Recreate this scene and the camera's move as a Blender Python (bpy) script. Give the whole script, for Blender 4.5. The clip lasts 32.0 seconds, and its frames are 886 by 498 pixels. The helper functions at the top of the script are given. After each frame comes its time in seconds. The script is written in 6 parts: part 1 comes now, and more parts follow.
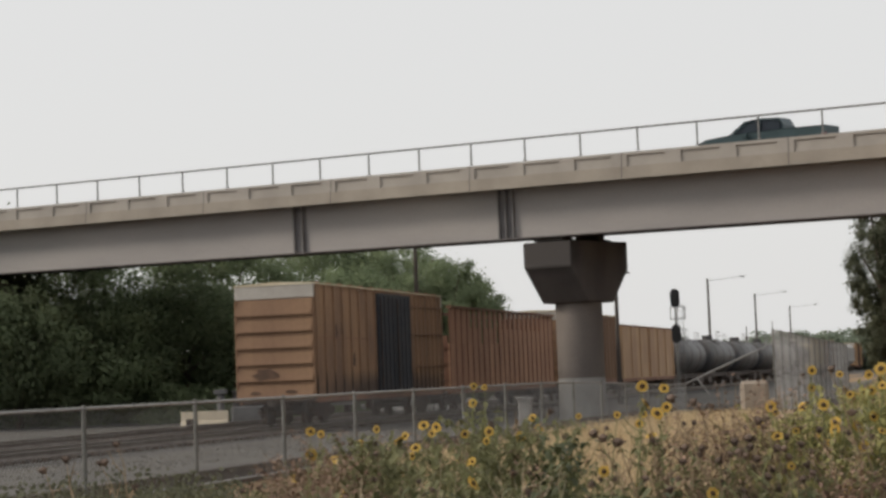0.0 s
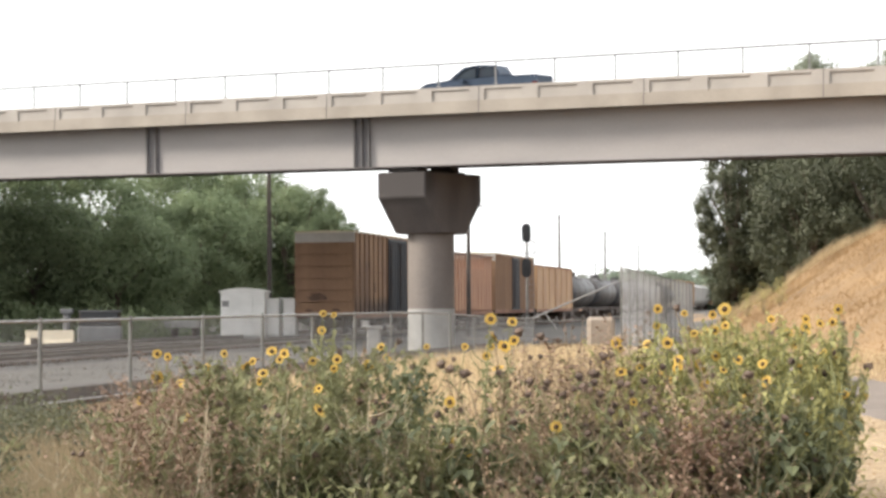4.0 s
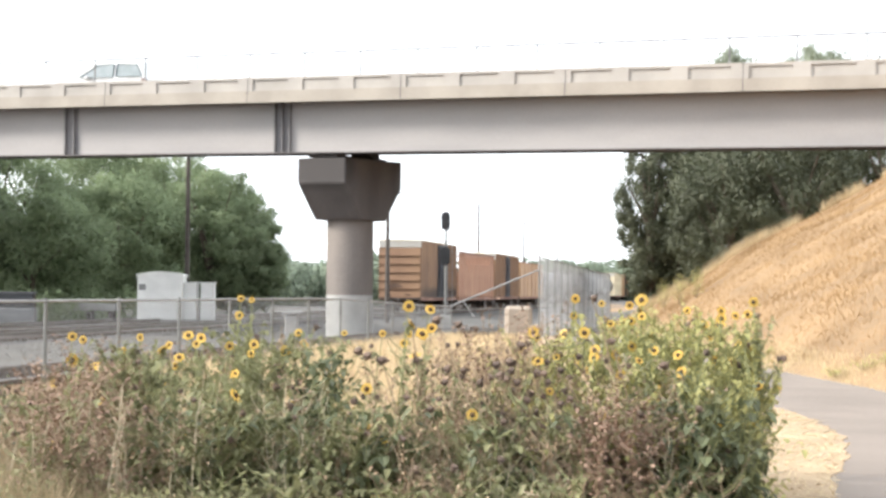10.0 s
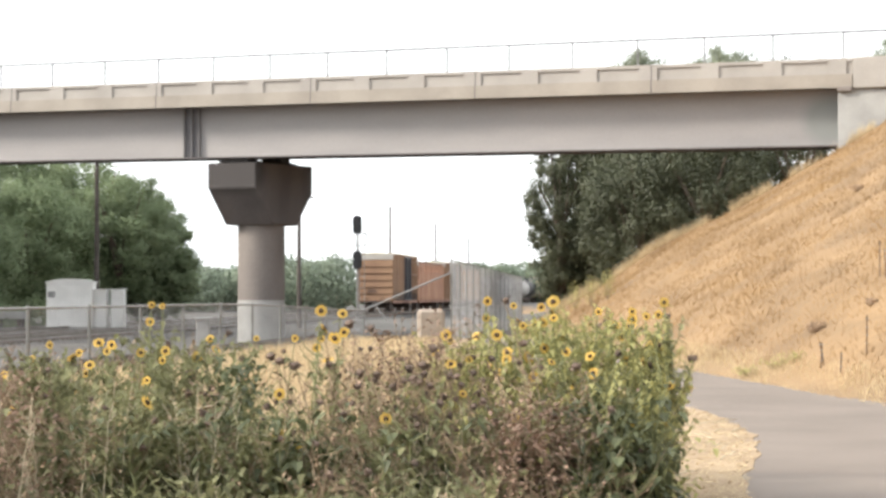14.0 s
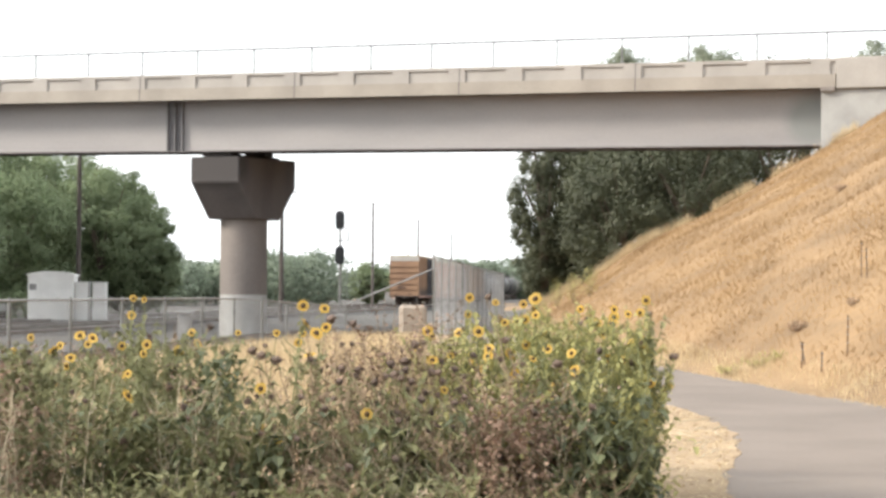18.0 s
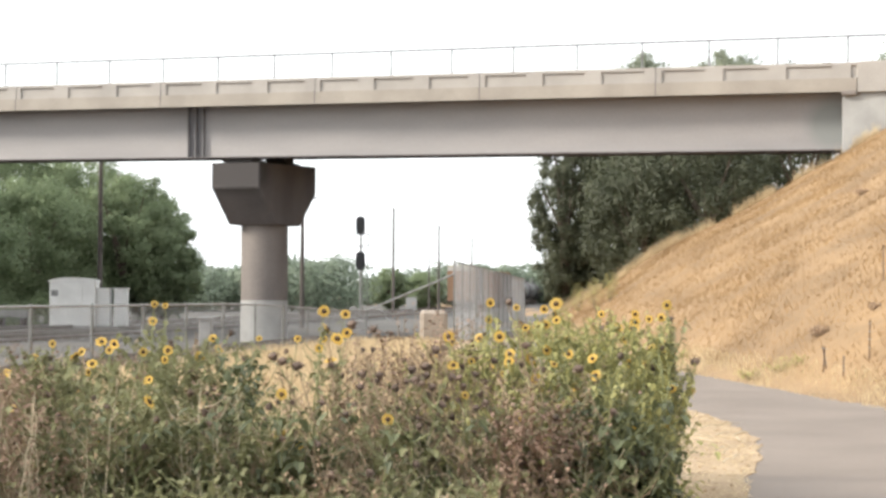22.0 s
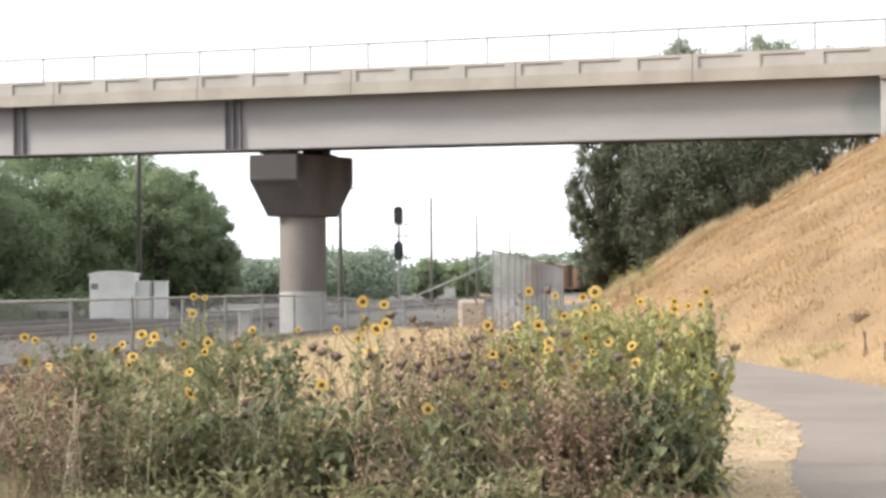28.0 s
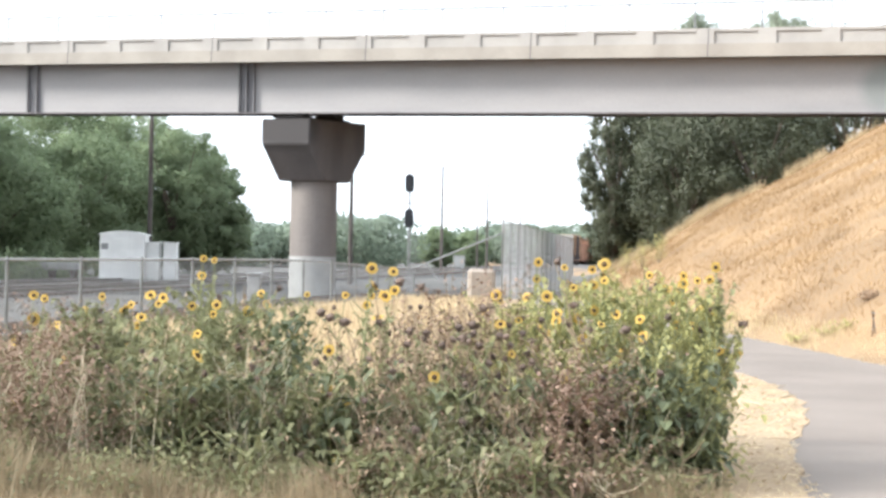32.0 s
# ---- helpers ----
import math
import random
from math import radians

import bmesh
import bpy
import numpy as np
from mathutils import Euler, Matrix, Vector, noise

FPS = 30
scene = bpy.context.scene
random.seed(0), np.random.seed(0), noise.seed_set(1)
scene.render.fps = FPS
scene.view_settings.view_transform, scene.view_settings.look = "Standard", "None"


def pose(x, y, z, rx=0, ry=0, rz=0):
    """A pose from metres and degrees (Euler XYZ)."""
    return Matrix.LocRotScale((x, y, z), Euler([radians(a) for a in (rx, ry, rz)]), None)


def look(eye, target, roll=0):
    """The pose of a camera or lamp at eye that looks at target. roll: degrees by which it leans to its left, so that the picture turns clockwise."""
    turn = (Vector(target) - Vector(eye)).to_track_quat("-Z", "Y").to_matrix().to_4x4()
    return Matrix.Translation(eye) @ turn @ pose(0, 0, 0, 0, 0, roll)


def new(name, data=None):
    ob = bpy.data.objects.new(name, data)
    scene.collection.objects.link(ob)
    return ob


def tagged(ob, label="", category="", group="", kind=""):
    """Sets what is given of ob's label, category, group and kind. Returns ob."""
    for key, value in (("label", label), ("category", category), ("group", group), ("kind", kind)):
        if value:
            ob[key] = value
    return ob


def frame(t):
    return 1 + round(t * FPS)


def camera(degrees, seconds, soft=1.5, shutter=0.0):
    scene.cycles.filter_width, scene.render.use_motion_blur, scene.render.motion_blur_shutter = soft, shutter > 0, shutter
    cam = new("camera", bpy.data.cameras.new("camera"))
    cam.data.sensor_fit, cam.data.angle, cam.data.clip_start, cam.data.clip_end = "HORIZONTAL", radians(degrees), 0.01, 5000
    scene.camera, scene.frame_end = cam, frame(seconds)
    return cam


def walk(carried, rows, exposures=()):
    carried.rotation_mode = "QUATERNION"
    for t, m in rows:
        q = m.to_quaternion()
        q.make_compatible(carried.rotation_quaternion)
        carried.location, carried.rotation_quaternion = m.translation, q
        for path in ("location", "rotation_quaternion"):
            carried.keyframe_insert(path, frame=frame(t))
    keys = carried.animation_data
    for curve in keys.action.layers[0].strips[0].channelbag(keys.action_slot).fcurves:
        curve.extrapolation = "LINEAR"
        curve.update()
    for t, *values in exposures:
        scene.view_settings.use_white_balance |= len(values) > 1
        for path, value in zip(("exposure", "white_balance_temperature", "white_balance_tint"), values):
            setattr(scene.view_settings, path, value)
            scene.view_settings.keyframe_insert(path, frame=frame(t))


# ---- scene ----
cam = camera(27.0, 32.0, soft=3.0)
EYE = (0.0, 0.0, 1.5)
# seconds, heading, climb and lean of the held camera, in degrees
VIEW = [
    (0.0, -9.75, 4.00, -2.18), (0.5, -10.27, 2.33, -1.48), (1.0, -9.95, 1.43, -1.55), (1.5, -9.25, 1.26, -1.11),
    (2.0, -7.99, 2.07, -1.10), (2.5, -7.03, 2.59, -0.60), (3.0, -6.28, 2.96, -0.55), (3.5, -5.67, 2.30, 0.00),
    (4.0, -5.24, 1.70, -0.33), (4.5, -5.19, 0.37, -0.60), (6.5, -4.72, 0.88, -0.82), (7.0, -4.67, 0.57, -0.61),
    (7.5, -4.59, 0.66, -0.57), (8.0, -4.00, 1.02, -0.01), (8.5, -3.60, 1.18, 0.23), (9.0, -3.28, 1.32, 0.37),
    (9.5, -3.02, 1.27, 0.43), (10.0, -2.73, 1.31, 0.55), (10.5, -2.35, 1.33, 0.55), (11.0, -1.80, 1.31, 0.47),
    (11.5, -0.50, 1.26, 0.14), (12.0, -0.29, 1.06, 0.11), (12.5, 0.00, 0.91, 0.11), (13.0, -0.00, 1.13, -0.00),
    (13.5, 0.03, 1.20, -0.11), (14.0, 0.01, 1.43, -0.11), (14.5, 0.08, 1.54, -0.05), (16.5, 0.43, 1.37, 0.03),
    (17.0, 0.44, 1.36, 0.17), (17.5, 0.45, 1.32, 0.28), (18.0, 0.55, 1.31, 0.42), (18.5, 0.58, 1.37, 0.41),
    (19.0, 0.56, 1.35, 0.44), (19.5, 0.42, 1.37, 0.41), (20.0, 0.29, 1.47, 0.40), (20.5, 0.25, 1.39, 0.38),
    (21.0, 0.18, 1.44, 0.35), (21.5, 0.08, 1.48, 0.29), (22.0, -0.09, 1.47, 0.29), (22.5, -0.17, 1.50, 0.31),
    (23.0, -0.17, 1.41, 0.29), (23.5, -0.16, 1.32, 0.24), (24.0, -0.17, 1.34, 0.20), (24.5, -0.22, 1.39, 0.10),
    (25.0, -0.17, 1.45, 0.04), (25.5, -0.20, 1.43, -0.03), (27.5, -0.07, 1.27, -0.29), (28.0, -1.27, 1.14, -0.36),
    (28.5, -2.16, 0.62, -0.05), (29.0, -2.76, 0.21, 0.07), (29.5, -2.51, 0.19, 0.27), (30.0, -2.14, 0.26, 0.43),
    (30.5, -2.79, 0.26, 0.35), (31.0, -3.70, -0.17, 0.24), (31.5, -2.01, -0.22, 0.90), (32.0, -1.58, 0.16, 1.12)]


def aim(az, el, lean):
    a, e = radians(az), radians(el)
    d = Vector((math.sin(a) * math.cos(e), math.cos(a) * math.cos(e), math.sin(e)))
    return look(EYE, Vector(EYE) + d * 10, lean)


walk(cam, [(t, aim(az, el, lean)) for t, az, el, lean in VIEW],
     [(0.0, -0.58, 6500, 10), (0.5, -0.15, 6500, 10), (1.0, 1.0, 6350, 10), (2.0, 1.08, 6350, 10), (3.0, -0.12, 6600, 10), (4.0, 0.70, 6400, 10), (7.0, 1.22, 6000, 8), (9.0, 1.27, 5950, 8),
      (11.0, 0.88, 6200, 9), (13.0, 0.80, 6250, 9), (20.0, 0.76, 6250, 9), (25.0, 0.75, 6200, 8), (28.0, 0.76, 6150, 9), (30.0, 0.77, 6100, 9), (31.0, 0.97, 5950, 8), (32.0, 1.15, 5750, 7)])

# ---- light ----
world = bpy.data.worlds.new("world")
scene.world = world
world.use_nodes = True
wn = world.node_tree
wn.nodes.clear()
sky = wn.nodes.new("ShaderNodeTexSky")
sky.sky_type, sky.sun_disc = "NISHITA", False
SUN_EL, SUN_AZ = radians(31), radians(-100)   # azimuth from +y towards +x
sky.sun_elevation, sky.sun_rotation = SUN_EL, SUN_AZ
sky.dust_density, sky.air_density, sky.ozone_density = 5.0, 1.0, 1.0
# smoky overcast: the sky's own light is mixed with an even warm white veil
veil = wn.nodes.new("ShaderNodeMix")
veil.data_type = "RGBA"
veil.inputs[0].default_value = 0.85
veil.inputs[7].default_value = (10.2, 10.15, 10.0, 1)
back = wn.nodes.new("ShaderNodeBackground")
back.inputs[1].default_value = 0.125
wo = wn.nodes.new("ShaderNodeOutputWorld")
wn.links.new(sky.outputs[0], veil.inputs[6])
wn.links.new(veil.outputs[2], back.inputs[0])
wn.links.new(back.outputs[0], wo.inputs[0])
sun = new("sun", bpy.data.lights.new("sun", "SUN"))
sun.data.energy, sun.data.angle, sun.data.color = 3.35, radians(11), (1.0, 0.90, 0.77)
sd = Vector((math.sin(SUN_AZ) * math.cos(SUN_EL), math.cos(SUN_AZ) * math.cos(SUN_EL), math.sin(SUN_EL)))
sun.matrix_world = look(sd * 200, (0, 0, 0))

# ---- materials ----


def mat(name, colour, second=None, scale=3.0, fine=40.0, rough=0.8, metal=0.0, bump=0.3, vary=0.25, rand=0.0, trans=0.0, island=0.0, streak=None):
    """Two scales of noise between two colours, fine grain and relief; rand varies by object, island by loose piece."""
    m = bpy.data.materials.new(name)
    m.use_nodes = True
    nt = m.node_tree
    bs = nt.nodes["Principled BSDF"]
    second = second or tuple(c * 0.6 for c in colour)
    tc = nt.nodes.new("ShaderNodeTexCoord")
    n1 = nt.nodes.new("ShaderNodeTexNoise")
    n1.inputs["Scale"].default_value, n1.inputs["Detail"].default_value = scale, 6
    n2 = nt.nodes.new("ShaderNodeTexNoise")
    n2.inputs["Scale"].default_value, n2.inputs["Detail"].default_value = fine, 4
    if streak:
        mp = nt.nodes.new("ShaderNodeMapping")
        mp.inputs["Scale"].default_value = streak
        nt.links.new(tc.outputs["Object"], mp.inputs["Vector"])
        nt.links.new(mp.outputs[0], n1.inputs["Vector"])
    else:
        nt.links.new(tc.outputs["Object"], n1.inputs["Vector"])
    nt.links.new(tc.outputs["Object"], n2.inputs["Vector"])
    ramp = nt.nodes.new("ShaderNodeMapRange")
    ramp.inputs[1].default_value, ramp.inputs[2].default_value = 0.38, 0.66
    nt.links.new(n1.outputs[0], ramp.inputs[0])
    mix = nt.nodes.new("ShaderNodeMix")
    mix.data_type = "RGBA"
    mix.inputs[6].default_value, mix.inputs[7].default_value = (*colour, 1), (*second, 1)
    nt.links.new(ramp.outputs[0], mix.inputs[0])
    hsv = nt.nodes.new("ShaderNodeHueSaturation")
    mul = nt.nodes.new("ShaderNodeMapRange")
    mul.inputs[3].default_value, mul.inputs[4].default_value = 1 - vary, 1 + vary
    nt.links.new(n2.outputs[0], mul.inputs[0])
    last = mul.outputs[0]
    for amount, node, out in ((rand, "ShaderNodeObjectInfo", "Random"), (island, "ShaderNodeNewGeometry", "Random Per Island")):
        if amount:
            oi = nt.nodes.new(node)
            r = nt.nodes.new("ShaderNodeMapRange")
            r.inputs[3].default_value, r.inputs[4].default_value = 1 - amount, 1 + amount
            nt.links.new(oi.outputs[out], r.inputs[0])
            mm = nt.nodes.new("ShaderNodeMath")
            mm.operation = "MULTIPLY"
            nt.links.new(last, mm.inputs[0])
            nt.links.new(r.outputs[0], mm.inputs[1])
            last = mm.outputs[0]
    nt.links.new(last, hsv.inputs["Value"])
    nt.links.new(mix.outputs[2], hsv.inputs["Color"])
    nt.links.new(hsv.outputs[0], bs.inputs["Base Color"])
    bs.inputs["Roughness"].default_value, bs.inputs["Metallic"].default_value = rough, metal
    if bump:
        b = nt.nodes.new("ShaderNodeBump")
        b.inputs["Strength"].default_value, b.inputs["Distance"].default_value = bump, 0.02
        nt.links.new(n2.outputs[0], b.inputs["Height"])
        nt.links.new(b.outputs[0], bs.inputs["Normal"])
    if trans:
        t = nt.nodes.new("ShaderNodeBsdfTranslucent")
        ad = nt.nodes.new("ShaderNodeMixShader")
        ad.inputs[0].default_value = trans
        nt.links.new(hsv.outputs[0], t.inputs[0])
        nt.links.new(bs.outputs[0], ad.inputs[1])
        nt.links.new(t.outputs[0], ad.inputs[2])
        nt.links.new(ad.outputs[0], nt.nodes["Material Output"].inputs[0])
    return m


CONC = mat("weathered_concrete", (0.345, 0.322, 0.296), (0.285, 0.266, 0.244), 0.6, 14, 0.9, vary=0.12)
CONC_B = mat("buff_concrete", (0.315, 0.284, 0.245), (0.255, 0.228, 0.198), 0.6, 14, 0.9, vary=0.12)
CONC_G = mat("dusty_concrete", (0.30, 0.255, 0.21), (0.23, 0.195, 0.16), 1.2, 18, 0.9, vary=0.15)
CONC_D = mat("stained_concrete", (0.20, 0.176, 0.160), (0.145, 0.128, 0.120), 0.45, 10, 0.9, vary=0.15, streak=(1.0, 1.0, 0.35))
CONC_K = mat("dark_cap_concrete", (0.135, 0.119, 0.115), (0.09, 0.081, 0.08), 0.5, 10, 0.9, vary=0.18, streak=(1.0, 1.0, 0.4))
CONC_L = mat("pale_concrete", (0.335, 0.333, 0.322), (0.27, 0.267, 0.258), 1.2, 18, 0.9, vary=0.12)
GIRDER = mat("grey_girder_paint", (0.285, 0.270, 0.266), (0.24, 0.229, 0.229), 0.35, 9, 0.6, vary=0.08, bump=0.08, streak=(0.5, 1.0, 2.0))
# girder grey with the shade round the stiffeners put into the colour
GIRDER_SHADE = mat("shaded_girder_paint", (0.175, 0.168, 0.170), (0.135, 0.130, 0.134), 1.2, 14, 0.65, vary=0.15)
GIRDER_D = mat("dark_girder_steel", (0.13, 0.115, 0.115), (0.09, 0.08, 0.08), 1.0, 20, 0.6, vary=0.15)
BEARING = mat("bearing_steel", (0.06, 0.055, 0.055), None, 3, 20, 0.6)
# galvanised steel for fence posts, darkened to hold their shade
GALV_SHADE = mat("shaded_post_steel", (0.185, 0.188, 0.18), (0.13, 0.133, 0.127), 4, 50, 0.6, 0.4, vary=0.2)
GALV = mat("galvanised_steel", (0.29, 0.29, 0.285), (0.22, 0.22, 0.22), 4, 60, 0.5, 0.5, vary=0.12)
WIRE_L = mat("pale_wire", (0.46, 0.46, 0.455), (0.38, 0.38, 0.38), 4, 60, 0.6, 0.1)
WIRE = mat("chain_link_wire", (0.30, 0.30, 0.30), (0.23, 0.23, 0.23), 4, 60, 0.5, 0.5)
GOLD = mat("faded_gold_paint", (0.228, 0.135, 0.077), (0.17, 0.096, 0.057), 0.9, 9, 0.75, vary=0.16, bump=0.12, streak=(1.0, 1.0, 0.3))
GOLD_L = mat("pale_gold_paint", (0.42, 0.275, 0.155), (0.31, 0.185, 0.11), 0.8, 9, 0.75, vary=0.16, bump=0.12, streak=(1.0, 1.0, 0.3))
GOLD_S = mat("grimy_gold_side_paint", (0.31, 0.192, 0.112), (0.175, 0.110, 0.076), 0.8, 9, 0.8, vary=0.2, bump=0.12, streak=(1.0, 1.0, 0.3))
PINKG = mat("sun_faded_orange_paint", (0.47, 0.27, 0.165), (0.33, 0.175, 0.11), 1.1, 9, 0.8, vary=0.2, bump=0.12, streak=(1.0, 1.0, 0.25))
RUSTY = mat("rusty_brown_paint", (0.25, 0.135, 0.085), (0.17, 0.08, 0.055), 0.8, 10, 0.8, vary=0.2)
RUST = mat("bare_rust", (0.115, 0.07, 0.048), (0.075, 0.046, 0.033), 3, 30, 0.9)
BLACKP = mat("black_door_paint", (0.022, 0.026, 0.036), (0.036, 0.036, 0.040), 1.0, 14, 0.6)
TANKB = mat("black_tank_paint", (0.035, 0.037, 0.042), (0.08, 0.07, 0.065), 0.6, 9, 0.5)
WHITEP = mat("dirty_white_paint", (0.84, 0.83, 0.80), (0.72, 0.70, 0.66), 1.2, 14, 0.6, vary=0.1)
CREAM = mat("cream_paint", (0.62, 0.56, 0.42), (0.50, 0.43, 0.30), 0.8, 12, 0.7)
HOPG = mat("grey_hopper_paint", (0.42, 0.41, 0.39), (0.30, 0.28, 0.26), 0.6, 10, 0.7)
BOGIE = mat("truck_iron", (0.05, 0.042, 0.038), (0.09, 0.06, 0.045), 3, 25, 0.8)
RAILM = mat("rail_steel", (0.17, 0.145, 0.125), (0.11, 0.085, 0.07), 3, 30, 0.5, 0.5)
RAILTOP = mat("worn_rail_head", (0.55, 0.54, 0.52), (0.45, 0.44, 0.42), 4, 40, 0.3, 0.9, bump=0.05)
SLEEPER = mat("creosote_timber", (0.09, 0.065, 0.05), (0.05, 0.04, 0.035), 4, 30, 0.9, rand=0.25)
BALLAST_D = mat("oily_track_ballast", (0.060, 0.056, 0.052), (0.040, 0.037, 0.034), 0.5, 12, 0.95, vary=0.4, bump=1.0)
BALLAST = mat("ballast_gravel", (0.094, 0.087, 0.076), (0.060, 0.055, 0.050), 0.5, 12, 0.95, vary=0.4, bump=1.0)
STONES_D = mat("dark_ballast_stone", (0.085, 0.075, 0.069), (0.055, 0.049, 0.045), 2, 20, 0.95, island=0.35)
STONES = mat("ballast_stone", (0.155, 0.143, 0.124), (0.080, 0.073, 0.066), 2, 20, 0.95, island=0.35)
HILLM = mat("dry_hill_soil", (0.250, 0.161, 0.079), (0.165, 0.105, 0.052), 0.7, 5, 0.95, vary=0.25, bump=0.4, streak=(1.0, 0.45, 1.0))
STRAW = mat("dry_grass_blade", (0.357, 0.236, 0.115), (0.26, 0.169, 0.083), 0.7, 3, 0.8, streak=(1.0, 0.3, 1.0), island=0.15, trans=0.3, bump=0)
NEARG = mat("grey_straw", (0.34, 0.272, 0.172), (0.245, 0.195, 0.12), 0.8, 9, 0.85, island=0.2, trans=0.3, bump=0)
STRAW_P = mat("pale_straw", (0.58, 0.47, 0.30), (0.45, 0.35, 0.21), 0.8, 9, 0.8, island=0.2, trans=0.3, bump=0)
ASPHALT = mat("old_asphalt", (0.188, 0.155, 0.130), (0.155, 0.126, 0.105), 0.6, 60, 0.9, vary=0.2, bump=0.4)
DIRT = mat("sandy_verge", (0.37, 0.275, 0.172), (0.265, 0.19, 0.117), 1.2, 26, 0.95, vary=0.25, bump=0.8)
HUTW = mat("dull_white_paint", (0.82, 0.82, 0.80), (0.73, 0.73, 0.71), 1.2, 14, 0.6, vary=0.1)
CAPW = mat("dirty_white_cap_paint", (0.43, 0.41, 0.38), (0.36, 0.34, 0.31), 1.2, 14, 0.7, vary=0.12)
RAILG = mat("grey_rail_paint", (0.19, 0.19, 0.19), (0.145, 0.145, 0.145), 4, 40, 0.6)
IRONG = mat("grey_iron_case", (0.135, 0.14, 0.145), (0.10, 0.10, 0.105), 2, 20, 0.6)
BARK = mat("grey_bark", (0.14, 0.11, 0.085), (0.08, 0.065, 0.05), 3, 18, 0.95)
LEAF_A = mat("broad_tree_leaf", (0.225, 0.275, 0.155), (0.17, 0.215, 0.118), 0.25, 3, 0.75, rand=0.16, island=0.14, trans=0.5, bump=0)
LEAF_B = mat("silvery_tree_leaf", (0.108, 0.118, 0.070), (0.074, 0.084, 0.048), 0.3, 3, 0.6, island=0.22, trans=0.35, bump=0)
# leaf lightened so that its colour carries the haze behind the bridge
LEAF_HAZED = mat("haze_paled_tree_leaf", (0.29, 0.315, 0.23), (0.23, 0.255, 0.185), 0.3, 3, 0.6, island=0.3, trans=0.45, bump=0)
# distant woods: greyer green, the haze of distance mixed into the colour
LEAF_FAR_HAZE = mat("far_wood_hazed_leaf", (0.20, 0.24, 0.175), (0.155, 0.195, 0.14), 0.08, 1, 0.7, island=0.25, trans=0.35, bump=0)
SUNLEAF = mat("sunflower_leaf", (0.248, 0.246, 0.130), (0.180, 0.184, 0.094), 2.0, 25, 0.75, island=0.35, trans=0.45, bump=0)
SUNLEAF_Y = mat("yellowing_leaf", (0.44, 0.415, 0.17), (0.32, 0.315, 0.13), 2.0, 25, 0.75, island=0.28, trans=0.4, bump=0)
DRYLEAF = mat("withered_leaf", (0.42, 0.31, 0.21), (0.28, 0.19, 0.125), 2.0, 25, 0.8, island=0.45, trans=0.25, bump=0)
WEED_D = mat("dull_dark_weed", (0.125, 0.128, 0.078), (0.085, 0.09, 0.055), 2.0, 25, 0.75, island=0.35, trans=0.35, bump=0)
STEMG = mat("green_stem", (0.20, 0.21, 0.09), (0.14, 0.15, 0.07), 5, 40, 0.7)
DARKLEAF = mat("dark_broad_leaf", (0.115, 0.130, 0.066), (0.085, 0.098, 0.050), 2.0, 25, 0.6, island=0.3, trans=0.3, bump=0)
STEMD = mat("dry_stem", (0.28, 0.215, 0.14), (0.20, 0.15, 0.095), 5, 40, 0.8)
STEMW = mat("bleached_stem", (0.49, 0.43, 0.315), (0.39, 0.33, 0.23), 5, 40, 0.8)
PETAL = mat("yellow_petal", (0.68, 0.475, 0.11), (0.62, 0.41, 0.08), 8, 60, 0.7, rand=0.22, trans=0.35, bump=0)
DISC = mat("brown_flower_disc", (0.05, 0.03, 0.015), (0.09, 0.05, 0.02), 30, 200, 0.9)
DEADHEAD = mat("dead_seed_head", (0.13, 0.092, 0.07), (0.085, 0.06, 0.047), 20, 100, 0.9, rand=0.3)
REDWEED = mat("reddish_dock_seed", (0.29, 0.195, 0.14), (0.21, 0.135, 0.098), 3, 30, 0.85, island=0.35, bump=0)
WOODPOLE = mat("weathered_pole_timber", (0.105, 0.09, 0.08), (0.07, 0.06, 0.055), 2, 20, 0.9)
SIGNALB = mat("signal_black", (0.02, 0.022, 0.025), (0.03, 0.03, 0.035), 3, 20, 0.5)
GLASS_D = mat("tinted_glass", (0.26, 0.29, 0.305), (0.21, 0.24, 0.25), 2, 10, 0.05, bump=0, vary=0.05)
GLASS_K = mat("dark_tinted_glass", (0.03, 0.04, 0.05), (0.025, 0.03, 0.04), 2, 10, 0.06, bump=0, vary=0.05)
TYRE = mat("tyre_rubber", (0.02, 0.02, 0.02), None, 5, 50, 0.85)
LENS = mat("clear_lamp_lens", (0.7, 0.7, 0.68), (0.6, 0.6, 0.6), 5, 50, 0.15, bump=0)
TAIL = mat("red_lamp_lens", (0.13, 0.03, 0.03), None, 5, 50, 0.25, bump=0)
PAINT = {k: mat(k + "_car_paint", c, tuple(v * 0.85 for v in c), 1.5, 30, 0.35, 0.2, bump=0.02, vary=0.05) for k, c in
         (("teal", (0.055, 0.085, 0.095)), ("navy", (0.045, 0.065, 0.10)), ("white", (0.62, 0.63, 0.63)), ("silver", (0.36, 0.39, 0.41)))}


for m in (GLASS_D, GLASS_K):
    m.node_tree.nodes["Principled BSDF"].inputs["Specular IOR Level"].default_value = 0.08
    m.node_tree.nodes["Principled BSDF"].inputs["Roughness"].default_value = 0.25
for m in PAINT.values():
    m.node_tree.nodes["Principled BSDF"].inputs["Specular IOR Level"].default_value = 0.2
    m.node_tree.nodes["Principled BSDF"].inputs["Roughness"].default_value = 0.45


